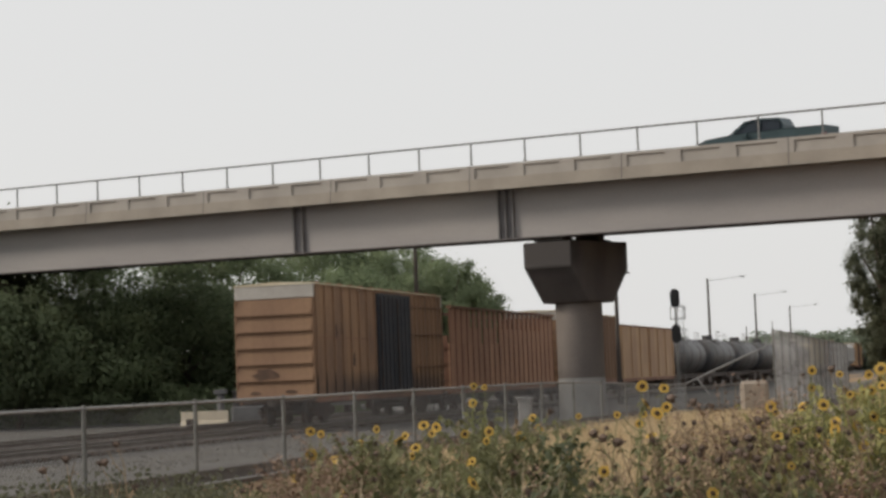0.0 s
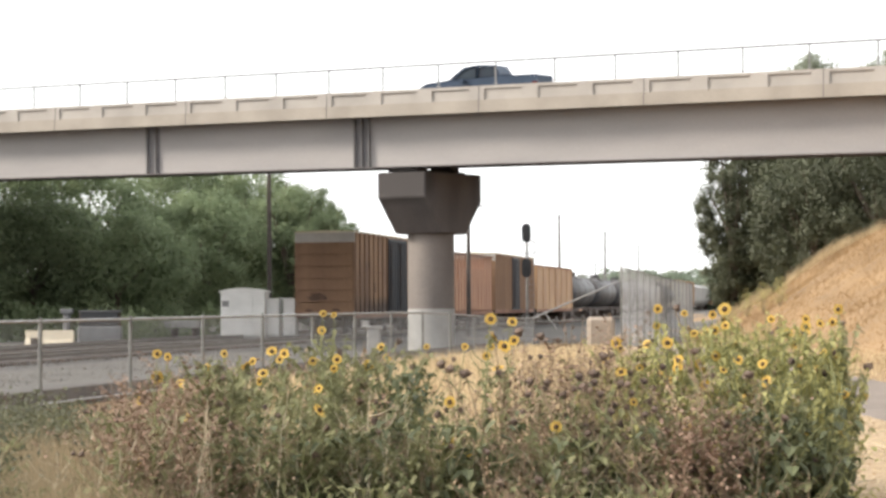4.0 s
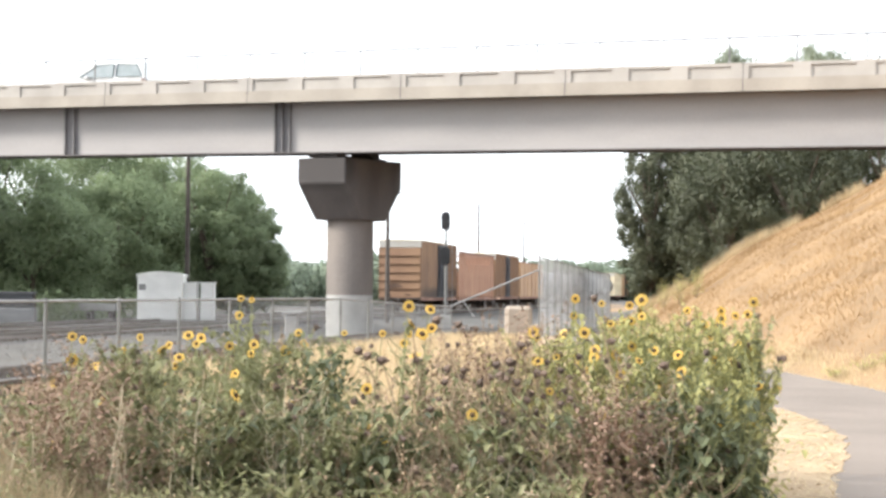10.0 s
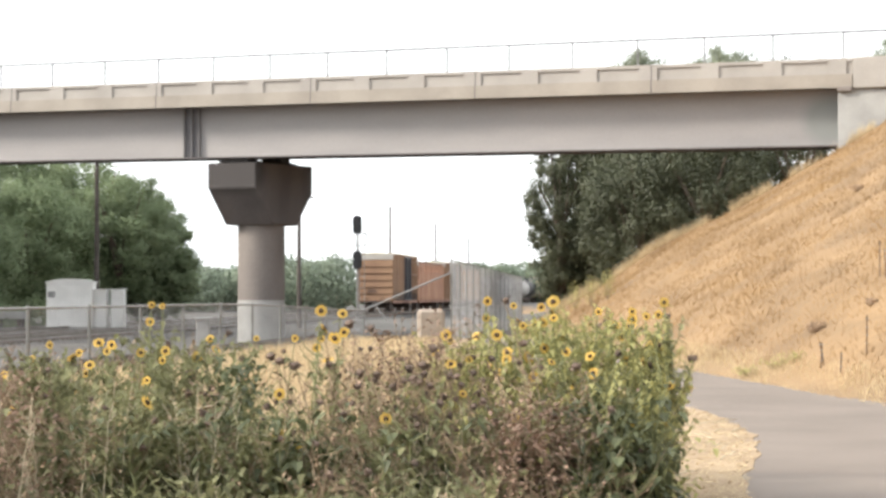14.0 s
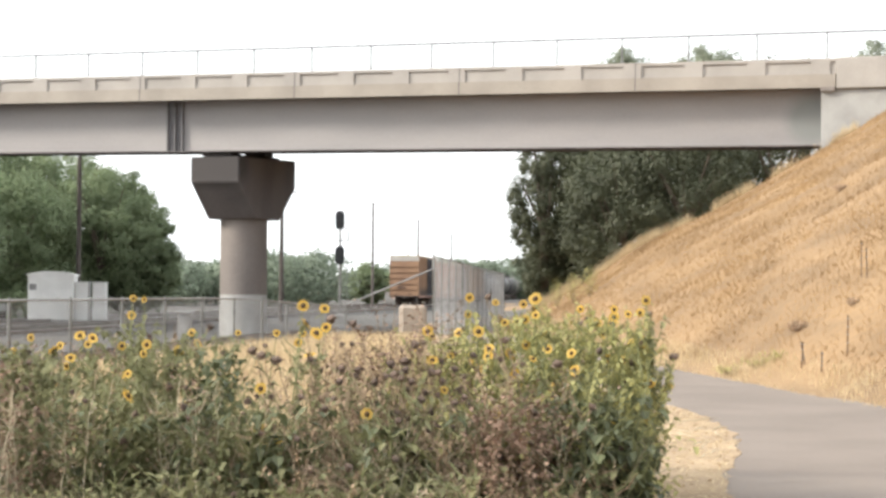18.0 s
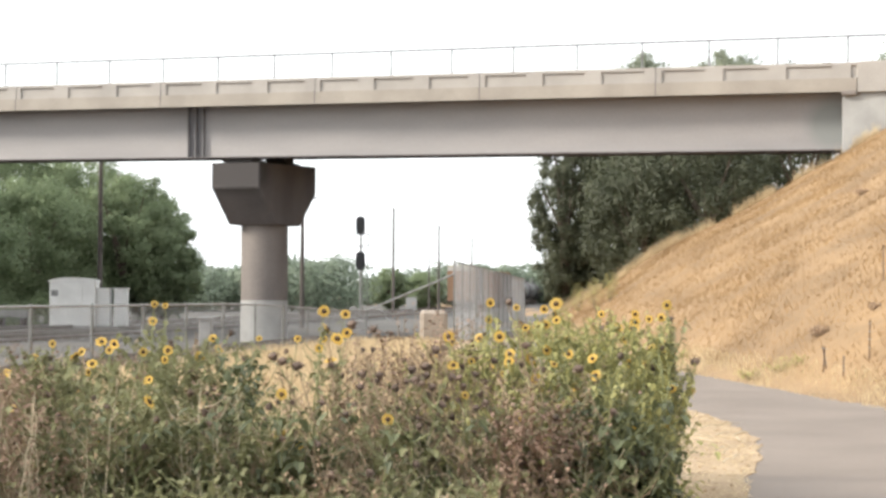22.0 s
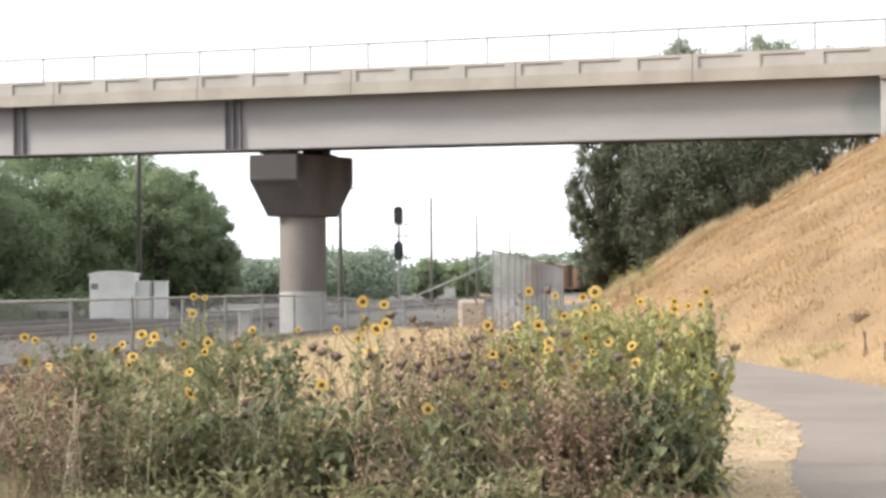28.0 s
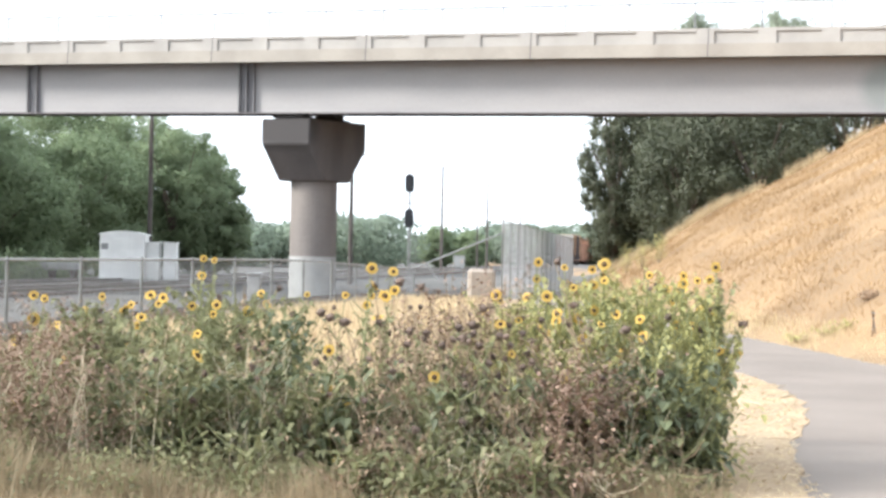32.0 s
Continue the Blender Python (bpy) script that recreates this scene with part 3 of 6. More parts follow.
def build_bridge():
    m = pose(BRIDGE0.x, BRIDGE0.y, 0, 0, 0, BRIDGE_RZ)
    br = thing("road_bridge", "concrete road bridge with pale parapet on grey plate girders", "bridge", m)
    S0, S1 = -135.0, 16.0
    W = 10.6
    part("deck_slab", along(Geo(), [S0, S1 + 0.7], [(0.34, 2.26), (W - 0.02, 2.26), (W - 0.02, 2.48), (0.34, 2.48)]), CONC, br, "concrete deck slab")
    # plain buff band under the panels, with a drip edge
    part("edge_beam", along(Geo(), [S0, S1 + 0.58], [(-0.06, 2.215), (-0.06, 2.735), (0.338, 2.735), (0.338, 2.23), (0.0, 2.23), (-0.02, 2.215)]), CONC_B, br, "buff concrete edge beam")
    P, R = 2.45, 1.74
    s = -0.79 + P * 7
    while s - P > S0:
        g = Geo()
        along(g, [s - (P - R), s], [(0.0, 2.737), (0.0, 3.34), (0.28, 3.34), (0.28, 2.737)])
        e = min(s + R - 0.008, S1 + 0.585)
        along(g, [s, e], [(0.0, 3.215), (0.0, 3.34), (0.28, 3.34), (0.28, 3.215)])
        pp = part("parapet_panel", g, CONC, br)
        part("recess", along(Geo(), [s, e], [(0.07, 2.737), (0.07, 3.215), (0.28, 3.215), (0.28, 2.737)]), CONC, pp, "paler recessed panel face")
        s -= P
    for k in range(20):
        j = 8.78 - 7.35 * k
        part("expansion_joint", along(Geo(), [j - 0.02, j + 0.02], [(-0.066, 2.22), (-0.066, 2.74), (-0.006, 2.76), (-0.006, 3.345), (0.1, 3.345), (0.1, 2.22)]), GIRDER_D, br, "dark joint across the parapet")
    part("far_parapet", along(Geo(), [S0, S1 + 6], [(W - 0.3, 2.48), (W - 0.3, 3.2), (W, 3.2), (W, 2.30)]), CONC, br, "far concrete parapet")
    part("road_surface", along(Geo(), [S0, S1 + 90], [(0.35, 2.484), (W - 0.35, 2.484), (W - 0.35, 2.66), (0.35, 2.66)]), ASPHALT, br, "asphalt road surface")
    # hand rail of thin posts and top tubes on the near parapet
    Q = 2.68
    for i in range(-48, 11):
        s = 0.16 + i * Q
        t0 = bz(s) - CROSS
        po = part("rail_post", Geo().tube((s, 0.14, t0 + 3.40), (s, 0.14, t0 + 4.36), 0.043, n=6), RAILG, br)
        part("post_foot", Geo().box(s - 0.07, s + 0.07, 0.07, 0.21, t0 + 3.39, t0 + 3.415), GALV, po)
        part("top_rail", Geo().tube((s, 0.14, t0 + 4.36), (s + Q, 0.14, bz(s + Q) - CROSS + 4.36), 0.043, n=6), RAILG, br)
    for gi, gn in enumerate((1.0, 4.6, 8.2)):
        web = part("girder_web", along(Geo(), [S0, S1 - 0.05], [(gn - 0.02, 0.045), (gn - 0.02, 2.26), (gn + 0.02, 2.26), (gn + 0.02, 0.045)]), GIRDER, br, "grey painted girder web")
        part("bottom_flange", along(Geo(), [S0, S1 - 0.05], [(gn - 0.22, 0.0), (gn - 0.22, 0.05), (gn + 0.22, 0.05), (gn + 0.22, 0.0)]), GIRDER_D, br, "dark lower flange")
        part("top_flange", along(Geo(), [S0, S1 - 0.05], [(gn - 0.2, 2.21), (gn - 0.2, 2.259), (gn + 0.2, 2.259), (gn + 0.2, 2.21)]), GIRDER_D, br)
        if gi == 0:
            for c in (-12.0, -23.1, -48.5, -59.5, -85.0, -96.0):
                plates = (-0.36, 0.0, 0.36) if c in (-12.0, -48.5, -85.0) else (-0.24, 0.24)
                # darker strip on the web stands for shade between the plates
                part("shade_band", along(Geo(), [c - 0.40, c + 0.40], [(gn - 0.026, 0.05), (gn - 0.026, 2.21), (gn - 0.0205, 2.21), (gn - 0.0205, 0.05)]), GIRDER_SHADE, web, "darker band with the shade between stiffeners in its colour")
                for d in plates:
                    part("stiffener", along(Geo(), [c + d - 0.025, c + d + 0.025], [(gn - 0.2, 0.05), (gn - 0.2, 2.21), (gn - 0.026, 2.21), (gn - 0.026, 0.05)]), GIRDER_SHADE, web)
            for c in np.arange(-130, 15, 6.1):
                part("web_seam", along(Geo(), [c - 0.012, c + 0.012], [(gn - 0.0235, 0.05), (gn - 0.0235, 2.21), (gn - 0.0205, 2.21), (gn - 0.0205, 0.05)]), GIRDER, web)
    for s in (-72, -48, -36, -29, -3, 5, 12):
        for a, b in ((1.04, 4.56), (4.64, 8.16)):
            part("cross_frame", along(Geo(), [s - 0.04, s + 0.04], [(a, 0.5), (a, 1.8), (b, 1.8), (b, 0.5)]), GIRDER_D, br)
    return br


build_bridge()


def build_pier(s, name="bridge_pier"):
    """Hammerhead pier under the deck at s."""
    p = BRIDGE0 + BA * (s + 0.35) + BN * 3.9
    zt = bz(s) - 0.05
    m = pose(p.x, p.y, 0, 0, 0, BRIDGE_RZ)
    pr = thing(name, "stained brown-grey concrete hammerhead bridge pier with a pale base", "pier", m)
    hw, hl, hb = 1.165, 2.97, 1.27           # half thickness along the bridge, half length across it, half length at the bottom
    prof = [(-hl, zt - 0.16), (-hl, zt - 1.27), (-hb, zt - 2.80), (hb, zt - 2.80), (hl, zt - 1.27), (hl, zt + 0.02)]
    part("cap_beam", Geo().loft([[(x, y, z) for y, z in prof] for x in (-hw, hw)]), CONC_K, pr, "dark tapering cap beam, darkest on its near end", 0.05)
    ring = lambda z, a: [(a * math.cos(2 * math.pi * i / 36), a * math.sin(2 * math.pi * i / 36), z) for i in range(36)]
    part("column", Geo().loft([ring(-0.9, 1.05), ring(zt - 2.795, 1.05)]), CONC_D, pr, "brown-grey round concrete column", smooth=False)
    part("pale_base_coat", Geo().loft([ring(-0.95, 1.058), ring(1.28, 1.058)]), CONC_L, pr, "paler grey coating on the column base")
    for y in (-2.1, 1.5):
        b = part("bearing_plinth", Geo().box(-0.72, 0.72, y - 0.7, y + 0.7, zt - 0.12, zt + 0.05 + 0.03 * y), BEARING, pr, "dark bearing plinth", 0.02)
        part("bearing", Geo().box(-0.5, 0.5, y - 0.45, y + 0.45, zt, zt + 0.11 + 0.06 * (y + 3.6) * 0.72), BEARING, b)
    return pr


build_pier(-10.45)
build_pier(-47.0)
build_pier(-84.0)
build_pier(-121.0)


def build_abutment():
    m = pose(BRIDGE0.x, BRIDGE0.y, 0, 0, 0, BRIDGE_RZ)
    ab = thing("abutment", "pale grey concrete bridge abutment and wing wall on the slope", "abutment", m)
    z = bz(16)
    part("abutment_wall", Geo().box(16.0, 17.6, 0.6, 10.4, z - 4.5, z + 2.2), CONC_L, ab, "pale grey abutment wall", 0.04)
    part("wing_wall", Geo().box(16.02, 34, 0.12, 0.598, z - 4.5, z + 2.10), CONC_L, ab, "pale grey wing wall", 0.03)
    part("wing_parapet", Geo().box(16.60, 34, -0.05, 0.30, z + 2.105, z + 3.30), CONC, ab, "buff end parapet", 0.03)
    part("end_bracket", Geo().box(16.02, 16.58, -0.08, 0.118, z + 2.00, z + 2.20), CONC_D, ab, "stained edge bracket", 0.03)
    return ab


build_abutment()


# ---- train ----
# soot thrown up along the sill of the last wagon
colour_blot(GOLD_S, (0.5, 0, 0.95), (9.0, 5.0, 1.15), (0.075, 0.058, 0.050))


def truck(parent, x):
    g = Geo()
    for y in (-1.0, 1.0):
        g.loft([[(x - 1.15, y - 0.08, 0.42), (x - 0.75, y - 0.08, 0.28), (x + 0.75, y - 0.08, 0.28), (x + 1.15, y - 0.08, 0.42), (x + 1.15, y - 0.08, 0.6), (x + 0.4, y - 0.08, 0.78), (x - 0.4, y - 0.08, 0.78), (x - 1.15, y - 0.08, 0.6)],
                [(x - 1.15, y + 0.08, 0.42), (x - 0.75, y + 0.08, 0.28), (x + 0.75, y + 0.08, 0.28), (x + 1.15, y + 0.08, 0.42), (x + 1.15, y + 0.08, 0.6), (x + 0.4, y + 0.08, 0.78), (x - 0.4, y + 0.08, 0.78), (x - 1.15, y + 0.08, 0.6)]])
    g.box(x - 0.25, x + 0.25, -1.0, 1.0, 0.5, 0.85)
    t = part("truck_frame", g, BOGIE, parent)
    ws = []
    for dx in (-0.87, 0.87):
        w = Geo()
        for y in (-0.75, 0.75):
            w.tube((0, y - 0.065, 0), (0, y + 0.065, 0), 0.42, n=18)
            w.tube((0, y - 0.09 * (1 if y > 0 else -1), 0), (0, y - 0.05 * (1 if y > 0 else -1), 0), 0.45, n=18)
        w.tube((0, -1.05, 0), (0, 1.05, 0), 0.08, n=8)
        for q in range(3):
            a = q * 2.094
            for y in (-0.82, 0.82):
                w.box(0.2 * math.cos(a) - 0.03, 0.2 * math.cos(a) + 0.03, y - 0.012, y + 0.012, 0.2 * math.sin(a) - 0.03, 0.2 * math.sin(a) + 0.03)
        ob = part("wheelset", w, BOGIE, parent, "iron wheels on an axle")
        ob.location = (x + dx, 0, 0.43)
        ws.append(ob)
    return ws


def couplers(parent, half):
    for d in (-1, 1):
        part("coupler", Geo().box(min(d * half, d * (half + 0.55)), max(d * half, d * (half + 0.55)), -0.12, 0.12, 0.72, 0.98), BOGIE, parent, bevel=0.03)


def boxcar(name, length, label, paint=GOLD, end_paint=None, door=BLACKP, top=WHITEP, height=4.2, doors=(-1.45, 1.45), posts=(1.15, 1.15), rails=False, group="wagons of the freight train"):
    """A boxcar along x, its middle at the origin, rails at z = 0; posts are their spacings behind and ahead of the door, 0 for none."""
    c = thing(name, label, "freight wagon", group=group)
    h, w, z0 = length / 2, 1.53, 1.02
    z1 = z0 + height
    end_paint = end_paint or paint
    body = part("body", Geo().box(-h + 0.12, h - 0.12, -w + 0.05, w - 0.05, z0, z1 - 0.12), paint, c, bevel=0.02)
    rf = Geo()
    rf.loft([[(x, -w - 0.02, z1 - 0.14), (x, -w - 0.02, z1 - 0.09), (x, 0, z1 - 0.02), (x, w + 0.02, z1 - 0.09), (x, w + 0.02, z1 - 0.14)] for x in (-h, h)])
    roof = part("roof", rf, CREAM if top is WHITEP else RUSTY, c, "weathered pale roof")
    seam = Geo().box(-0.03, 0.03, -w - 0.03, w + 0.03, z1 - 0.12, z1 - 0.075).mesh("roof_seam", RUSTY)
    for i in range(int(length / 1.2)):
        part("roof_seam", seam, RUSTY, roof).location = (-h + 0.6 + i * 1.2, 0, 0.03)
    # ends: lapped pressed panels, each overhanging the one below
    for d in (-1, 1):
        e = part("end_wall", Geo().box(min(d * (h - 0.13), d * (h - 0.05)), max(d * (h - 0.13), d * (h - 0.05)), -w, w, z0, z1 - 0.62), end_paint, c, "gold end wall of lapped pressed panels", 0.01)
        part("end_cap", Geo().box(min(d * (h - 0.125), d * (h - 0.02)), max(d * (h - 0.125), d * (h - 0.02)), -w - 0.01, w + 0.01, z1 - 0.62, z1 - 0.1), CAPW if top is WHITEP else top, c, "dirty white painted end cap", 0.015)
        n = 6
        pitch = (height - 0.64) / n
        x0, x1 = d * (h - 0.052), d * (h + 0.075)
        pm = Geo().loft([[(x0, y, 0.075), (x1, y, 0.0), (x1, y, 0.05), (d * (h - 0.03), y, pitch - 0.01), (x0, y, pitch - 0.005)] for y in (-w + 0.075, w - 0.075)]).mesh("end_panel", end_paint)
        for i in range(n):
            part("end_panel", pm, end_paint, e).location = (0, 0, z0 + pitch * i)
        for y in (-w, w - 0.07):
            part("corner_post", Geo().box(min(d * (h - 0.06), d * (h + 0.03)), max(d * (h - 0.06), d * (h + 0.03)), y, y + 0.07, z0 - 0.1, z1 - 0.64), end_paint, e)
        part("end_sill", Geo().box(*sorted((d * (h - 0.1), d * (h + 0.1))), -w, w, z0 - 0.14, z0 - 0.005), BOGIE, e)
    for d in (-1, 1):
        post = Geo().box(-0.04, 0.04, *sorted((d * (w - 0.05), d * (w + 0.02))), z0 + 0.05, z1 - 0.14).mesh("side_post", paint)
        d0, d1 = doors if door else (0, 0)
        for q, gap in zip((-1, 1), posts):
            a, b = (-h + 0.3, d0 - 0.25) if q < 0 else (d1 + 0.25, h - 0.3)
            if gap:
                nb = max(1, int((b - a) / gap))
                for i in range(nb + 1):
                    part("side_post", post, paint, body).location = (a + (b - a) * i / nb, 0, 0)
            if rails and q > 0:
                for z in (z0 + 1.0, z0 + 2.35, z0 + 3.5):
                    part("side_rail", Geo().box(a - 0.2, b + 0.2, *sorted((d * (w - 0.04), d * (w + 0.035))), z, z + 0.07), end_paint, body)
            if rails and q < 0:
                part("side_seam", Geo().box(a, b, *sorted((d * (w - 0.051), d * (w - 0.035))), z0 + 2.1, z0 + 2.14), RUSTY, body)
                rr = random.Random(3)
                for _ in range(3):
                    x, z = rr.uniform(a + 1, b - 0.6), z0 + rr.uniform(1.2, 3.4)
                    part("paint_chip", Geo().loft([[(x + u * 0.16, yy, z + v * 0.3) for u, v in ((-1, -.6), (0.1, -1), (0.8, -.2), (0.3, 0.9), (-.4, 0.6))] for yy in sorted((d * (w - 0.052), d * (w - 0.045)))]), RUST, body, "dark flaked paint mark")
        if door:
            y2 = sorted((d * (w - 0.06), d * (w + 0.05)))
            mid = (d0 + d1) / 2
            for a, b in ((d0, mid - 0.02), (mid + 0.02, d1)) if d1 - d0 > 3.5 else ((d0, d1),):
                dr = part("sliding_door", Geo().box(a, b, *y2, z0 + 0.02, z1 - 0.25), door, c, "blue-black painted sliding door", 0.015)
                y3 = sorted((d * (w + 0.05), d * (w + 0.09)))
                k = max(3, int((b - a) / 0.5))
                for i in range(k):
                    x = a + (b - a) * (i + 0.5) / k
                    part("door_rib", Geo().box(x - 0.035, x + 0.035, *y3, z0 + 0.1, z1 - 0.35), door, dr)
                part("lock_bar", Geo().tube((a + 0.2, d * (w + 0.11), z0 + 0.2), (a + 0.2, d * (w + 0.11), z1 - 0.5), 0.02, n=6), BOGIE, dr)
            part("door_track", Geo().box(d0 - 1.5, d1 + 1.5, *sorted((d * (w - 0.03), d * (w + 0.08))), z0 - 0.02, z0 + 0.02), BOGIE, c)
        part("side_sill", Geo().box(-h + 0.2, h - 0.2, *sorted((d * (w - 0.12), d * (w - 0.02))), z0 - 0.22, z0), RUSTY, c)
        for q in (-1, 1):
            lad = Geo()
            for i in range(6):
                lad.tube((q * (h - 0.15), d * (w + 0.06), z0 + 0.1 + i * 0.32), (q * (h - 0.6), d * (w + 0.06), z0 + 0.1 + i * 0.32), 0.014, n=5)
            part("ladder", lad, paint, c)
    part("underframe", Geo().box(-h + 0.1, h - 0.1, -0.4, 0.4, z0 - 0.32, z0 - 0.005), BOGIE, c)
    couplers(c, h)
    ws = truck(c, -h + 2.0) + truck(c, h - 2.0)
    return c, ws


def rib_gondola(name, length, label):
    """An open wagon: solid lower walls, slats with open slots above on one side, bare posts on the other."""
    c = thing(name, label, "freight wagon", group="wagons of the freight train")
    h, w, z0, z1 = length / 2, 1.5, 1.02, 4.62
    part("floor_pan", Geo().box(-h, h, -w, w, z0 - 0.15, z0 + 0.1), RUSTY, c)
    for d in (-1, 1):
        zs = 3.05 if d < 0 else 2.6
        sd = part("side_wall", Geo().box(-h, h, *sorted((d * (w - 0.07), d * w)), z0, zs), PINKG, c, "sun-faded orange side wall streaked with rust")
        post = Geo().box(-0.05, 0.05, *sorted((d * w, d * (w + 0.035))), z0 - 0.05, z1 + 0.02).mesh("side_post", RUSTY)
        n = int(length / 0.95)
        step = (length - 0.2) / n
        for i in range(0, n + 1, 1 if d < 0 else 4):
            part("side_post", post, PINKG, sd).location = (-h + 0.1 + i * step, 0, 0)
        if d < 0:
            wide = Geo().box(0.0, step - 0.32, *sorted((d * (w - 0.03), d * w)), zs, z1).mesh("slat", PINKG)
            full = Geo().box(0.0, step, *sorted((d * (w - 0.03), d * w)), zs, z1).mesh("slat", PINKG)
            for i in range(n):
                slot = 2 < i < n - 3
                part("slat", wide if slot else full, PINKG, sd).location = (-h + 0.1 + i * step, 0, 0)
                if slot:
                    part("slot_foot", Geo().box(step - 0.32, step, *sorted((d * (w - 0.03), d * w)), zs, zs + (0.75 if i not in (5, 8) else 0.0)), PINKG, sd).location = (-h + 0.1 + i * step, 0, 0)
        part("top_chord", Geo().box(-h, h, *sorted((d * (w - 0.1), d * (w + 0.15))), z1 + 0.02, z1 + 0.12), RUSTY, sd)
        part("side_sill", Geo().box(-h, h, *sorted((d * (w - 0.1), d * (w + 0.08))), z0 - 0.25, z0 - 0.05), RUSTY, sd)
        e = part("end_wall", Geo().box(*sorted((d * (h - 0.1), d * h)), -w + 0.08, w - 0.08, z0 + 0.1, z1 if d > 0 else 3.4), RUSTY, c)
        for i in range(5 if d > 0 else 3):
            part("end_rib", Geo().box(*sorted((d * h, d * (h + 0.06))), -w + 0.1, w - 0.1, z0 + 0.4 + i * 0.7, z0 + 0.52 + i * 0.7), RUSTY, e)
    couplers(c, h)
    ws = truck(c, -h + 2.0) + truck(c, h - 2.0)
    return c, ws


def tank_car(name, length, label, paint=TANKB):
    c = thing(name, label, "tank wagon", group="wagons of the freight train")
    h, r, zc = length / 2, 1.45, 2.55
    rings = []
    for x, q in ((-h + 0.7, 0.05), (-h + 0.74, 0.5), (-h + 0.9, 0.82), (-h + 1.2, 1.0), (0, 1.0), (h - 1.2, 1.0), (h - 0.9, 0.82), (h - 0.74, 0.5), (h - 0.7, 0.05)):
        rings.append([(x, r * q * math.cos(a), zc + r * q * math.sin(a)) for a in (2 * math.pi * i / 24 for i in range(24))])
    tk = part("tank", Geo().loft(rings), paint, c, smooth=True)
    for x in (-h * 0.5, 0, h * 0.5):
        part("tank_band", Geo().loft([[(x + dx, (r + 0.02) * math.cos(a), zc + (r + 0.02) * math.sin(a)) for a in (2 * math.pi * i / 24 for i in range(24))] for dx in (-0.06, 0.06)]), BOGIE, tk, smooth=True)
    part("dome", Geo().tube((0, 0, zc + r - 0.05), (0, 0, zc + r + 0.42), 0.48, n=16), paint, tk)
    pf = part("platform", Geo().box(-1.3, 1.3, -0.95, 0.95, zc + r - 0.02, zc + r + 0.03), GALV, c)
    for y in (-0.95, 0.95):
        part("platform_rail", Geo().tube((-1.3, y, zc + r + 0.75), (1.3, y, zc + r + 0.75), 0.025, n=5), GALV, pf)
        for x in (-1.3, 0, 1.3):
            part("rail_stanchion", Geo().tube((x, y, zc + 1.0), (x, y, zc + r + 0.75), 0.025, n=5), GALV, pf)
    part("underframe", Geo().box(-h, h, -0.5, 0.5, 0.72, 1.1), BOGIE, c)
    couplers(c, h)
    ws = truck(c, -h + 1.8) + truck(c, h - 1.8)
    return c, ws


def hopper(name, length, label):
    c = thing(name, label, "hopper wagon", group="wagons of the freight train")
    h, w, z0, z1 = length / 2, 1.55, 1.3, 4.5
    prof = [(-w * 0.8, z0), (-w, z0 + 0.5), (-w, z1 - 0.5), (-w * 0.6, z1), (w * 0.6, z1), (w, z1 - 0.5), (w, z0 + 0.5), (w * 0.8, z0)]
    b = part("body", Geo().loft([[(x, y, z) for y, z in prof] for x in (-h + 0.3, h - 0.3)]), HOPG, c, bevel=0.02)
    for d in (-1, 1):
        for i in range(9):
            x = -h + 0.7 + i * (length - 1.4) / 8
            part("side_rib", Geo().box(x - 0.05, x + 0.05, *sorted((d * w, d * (w + 0.1))), z0 + 0.5, z1 - 0.5), HOPG, b)
    for x in (-h * 0.55, 0, h * 0.55):
        part("chute", Geo().loft([[(x - 1.4, -1.1, z0), (x + 1.4, -1.1, z0), (x + 1.4, 1.1, z0), (x - 1.4, 1.1, z0)], [(x - 0.3, -0.5, 0.4), (x + 0.3, -0.5, 0.4), (x + 0.3, 0.5, 0.4), (x - 0.3, 0.5, 0.4)]]), HOPG, c)
    part("underframe", Geo().box(-h, h, -0.4, 0.4, 0.85, 1.25), BOGIE, c)
    couplers(c, h)
    return c, truck(c, -h + 1.8) + truck(c, h - 1.8)


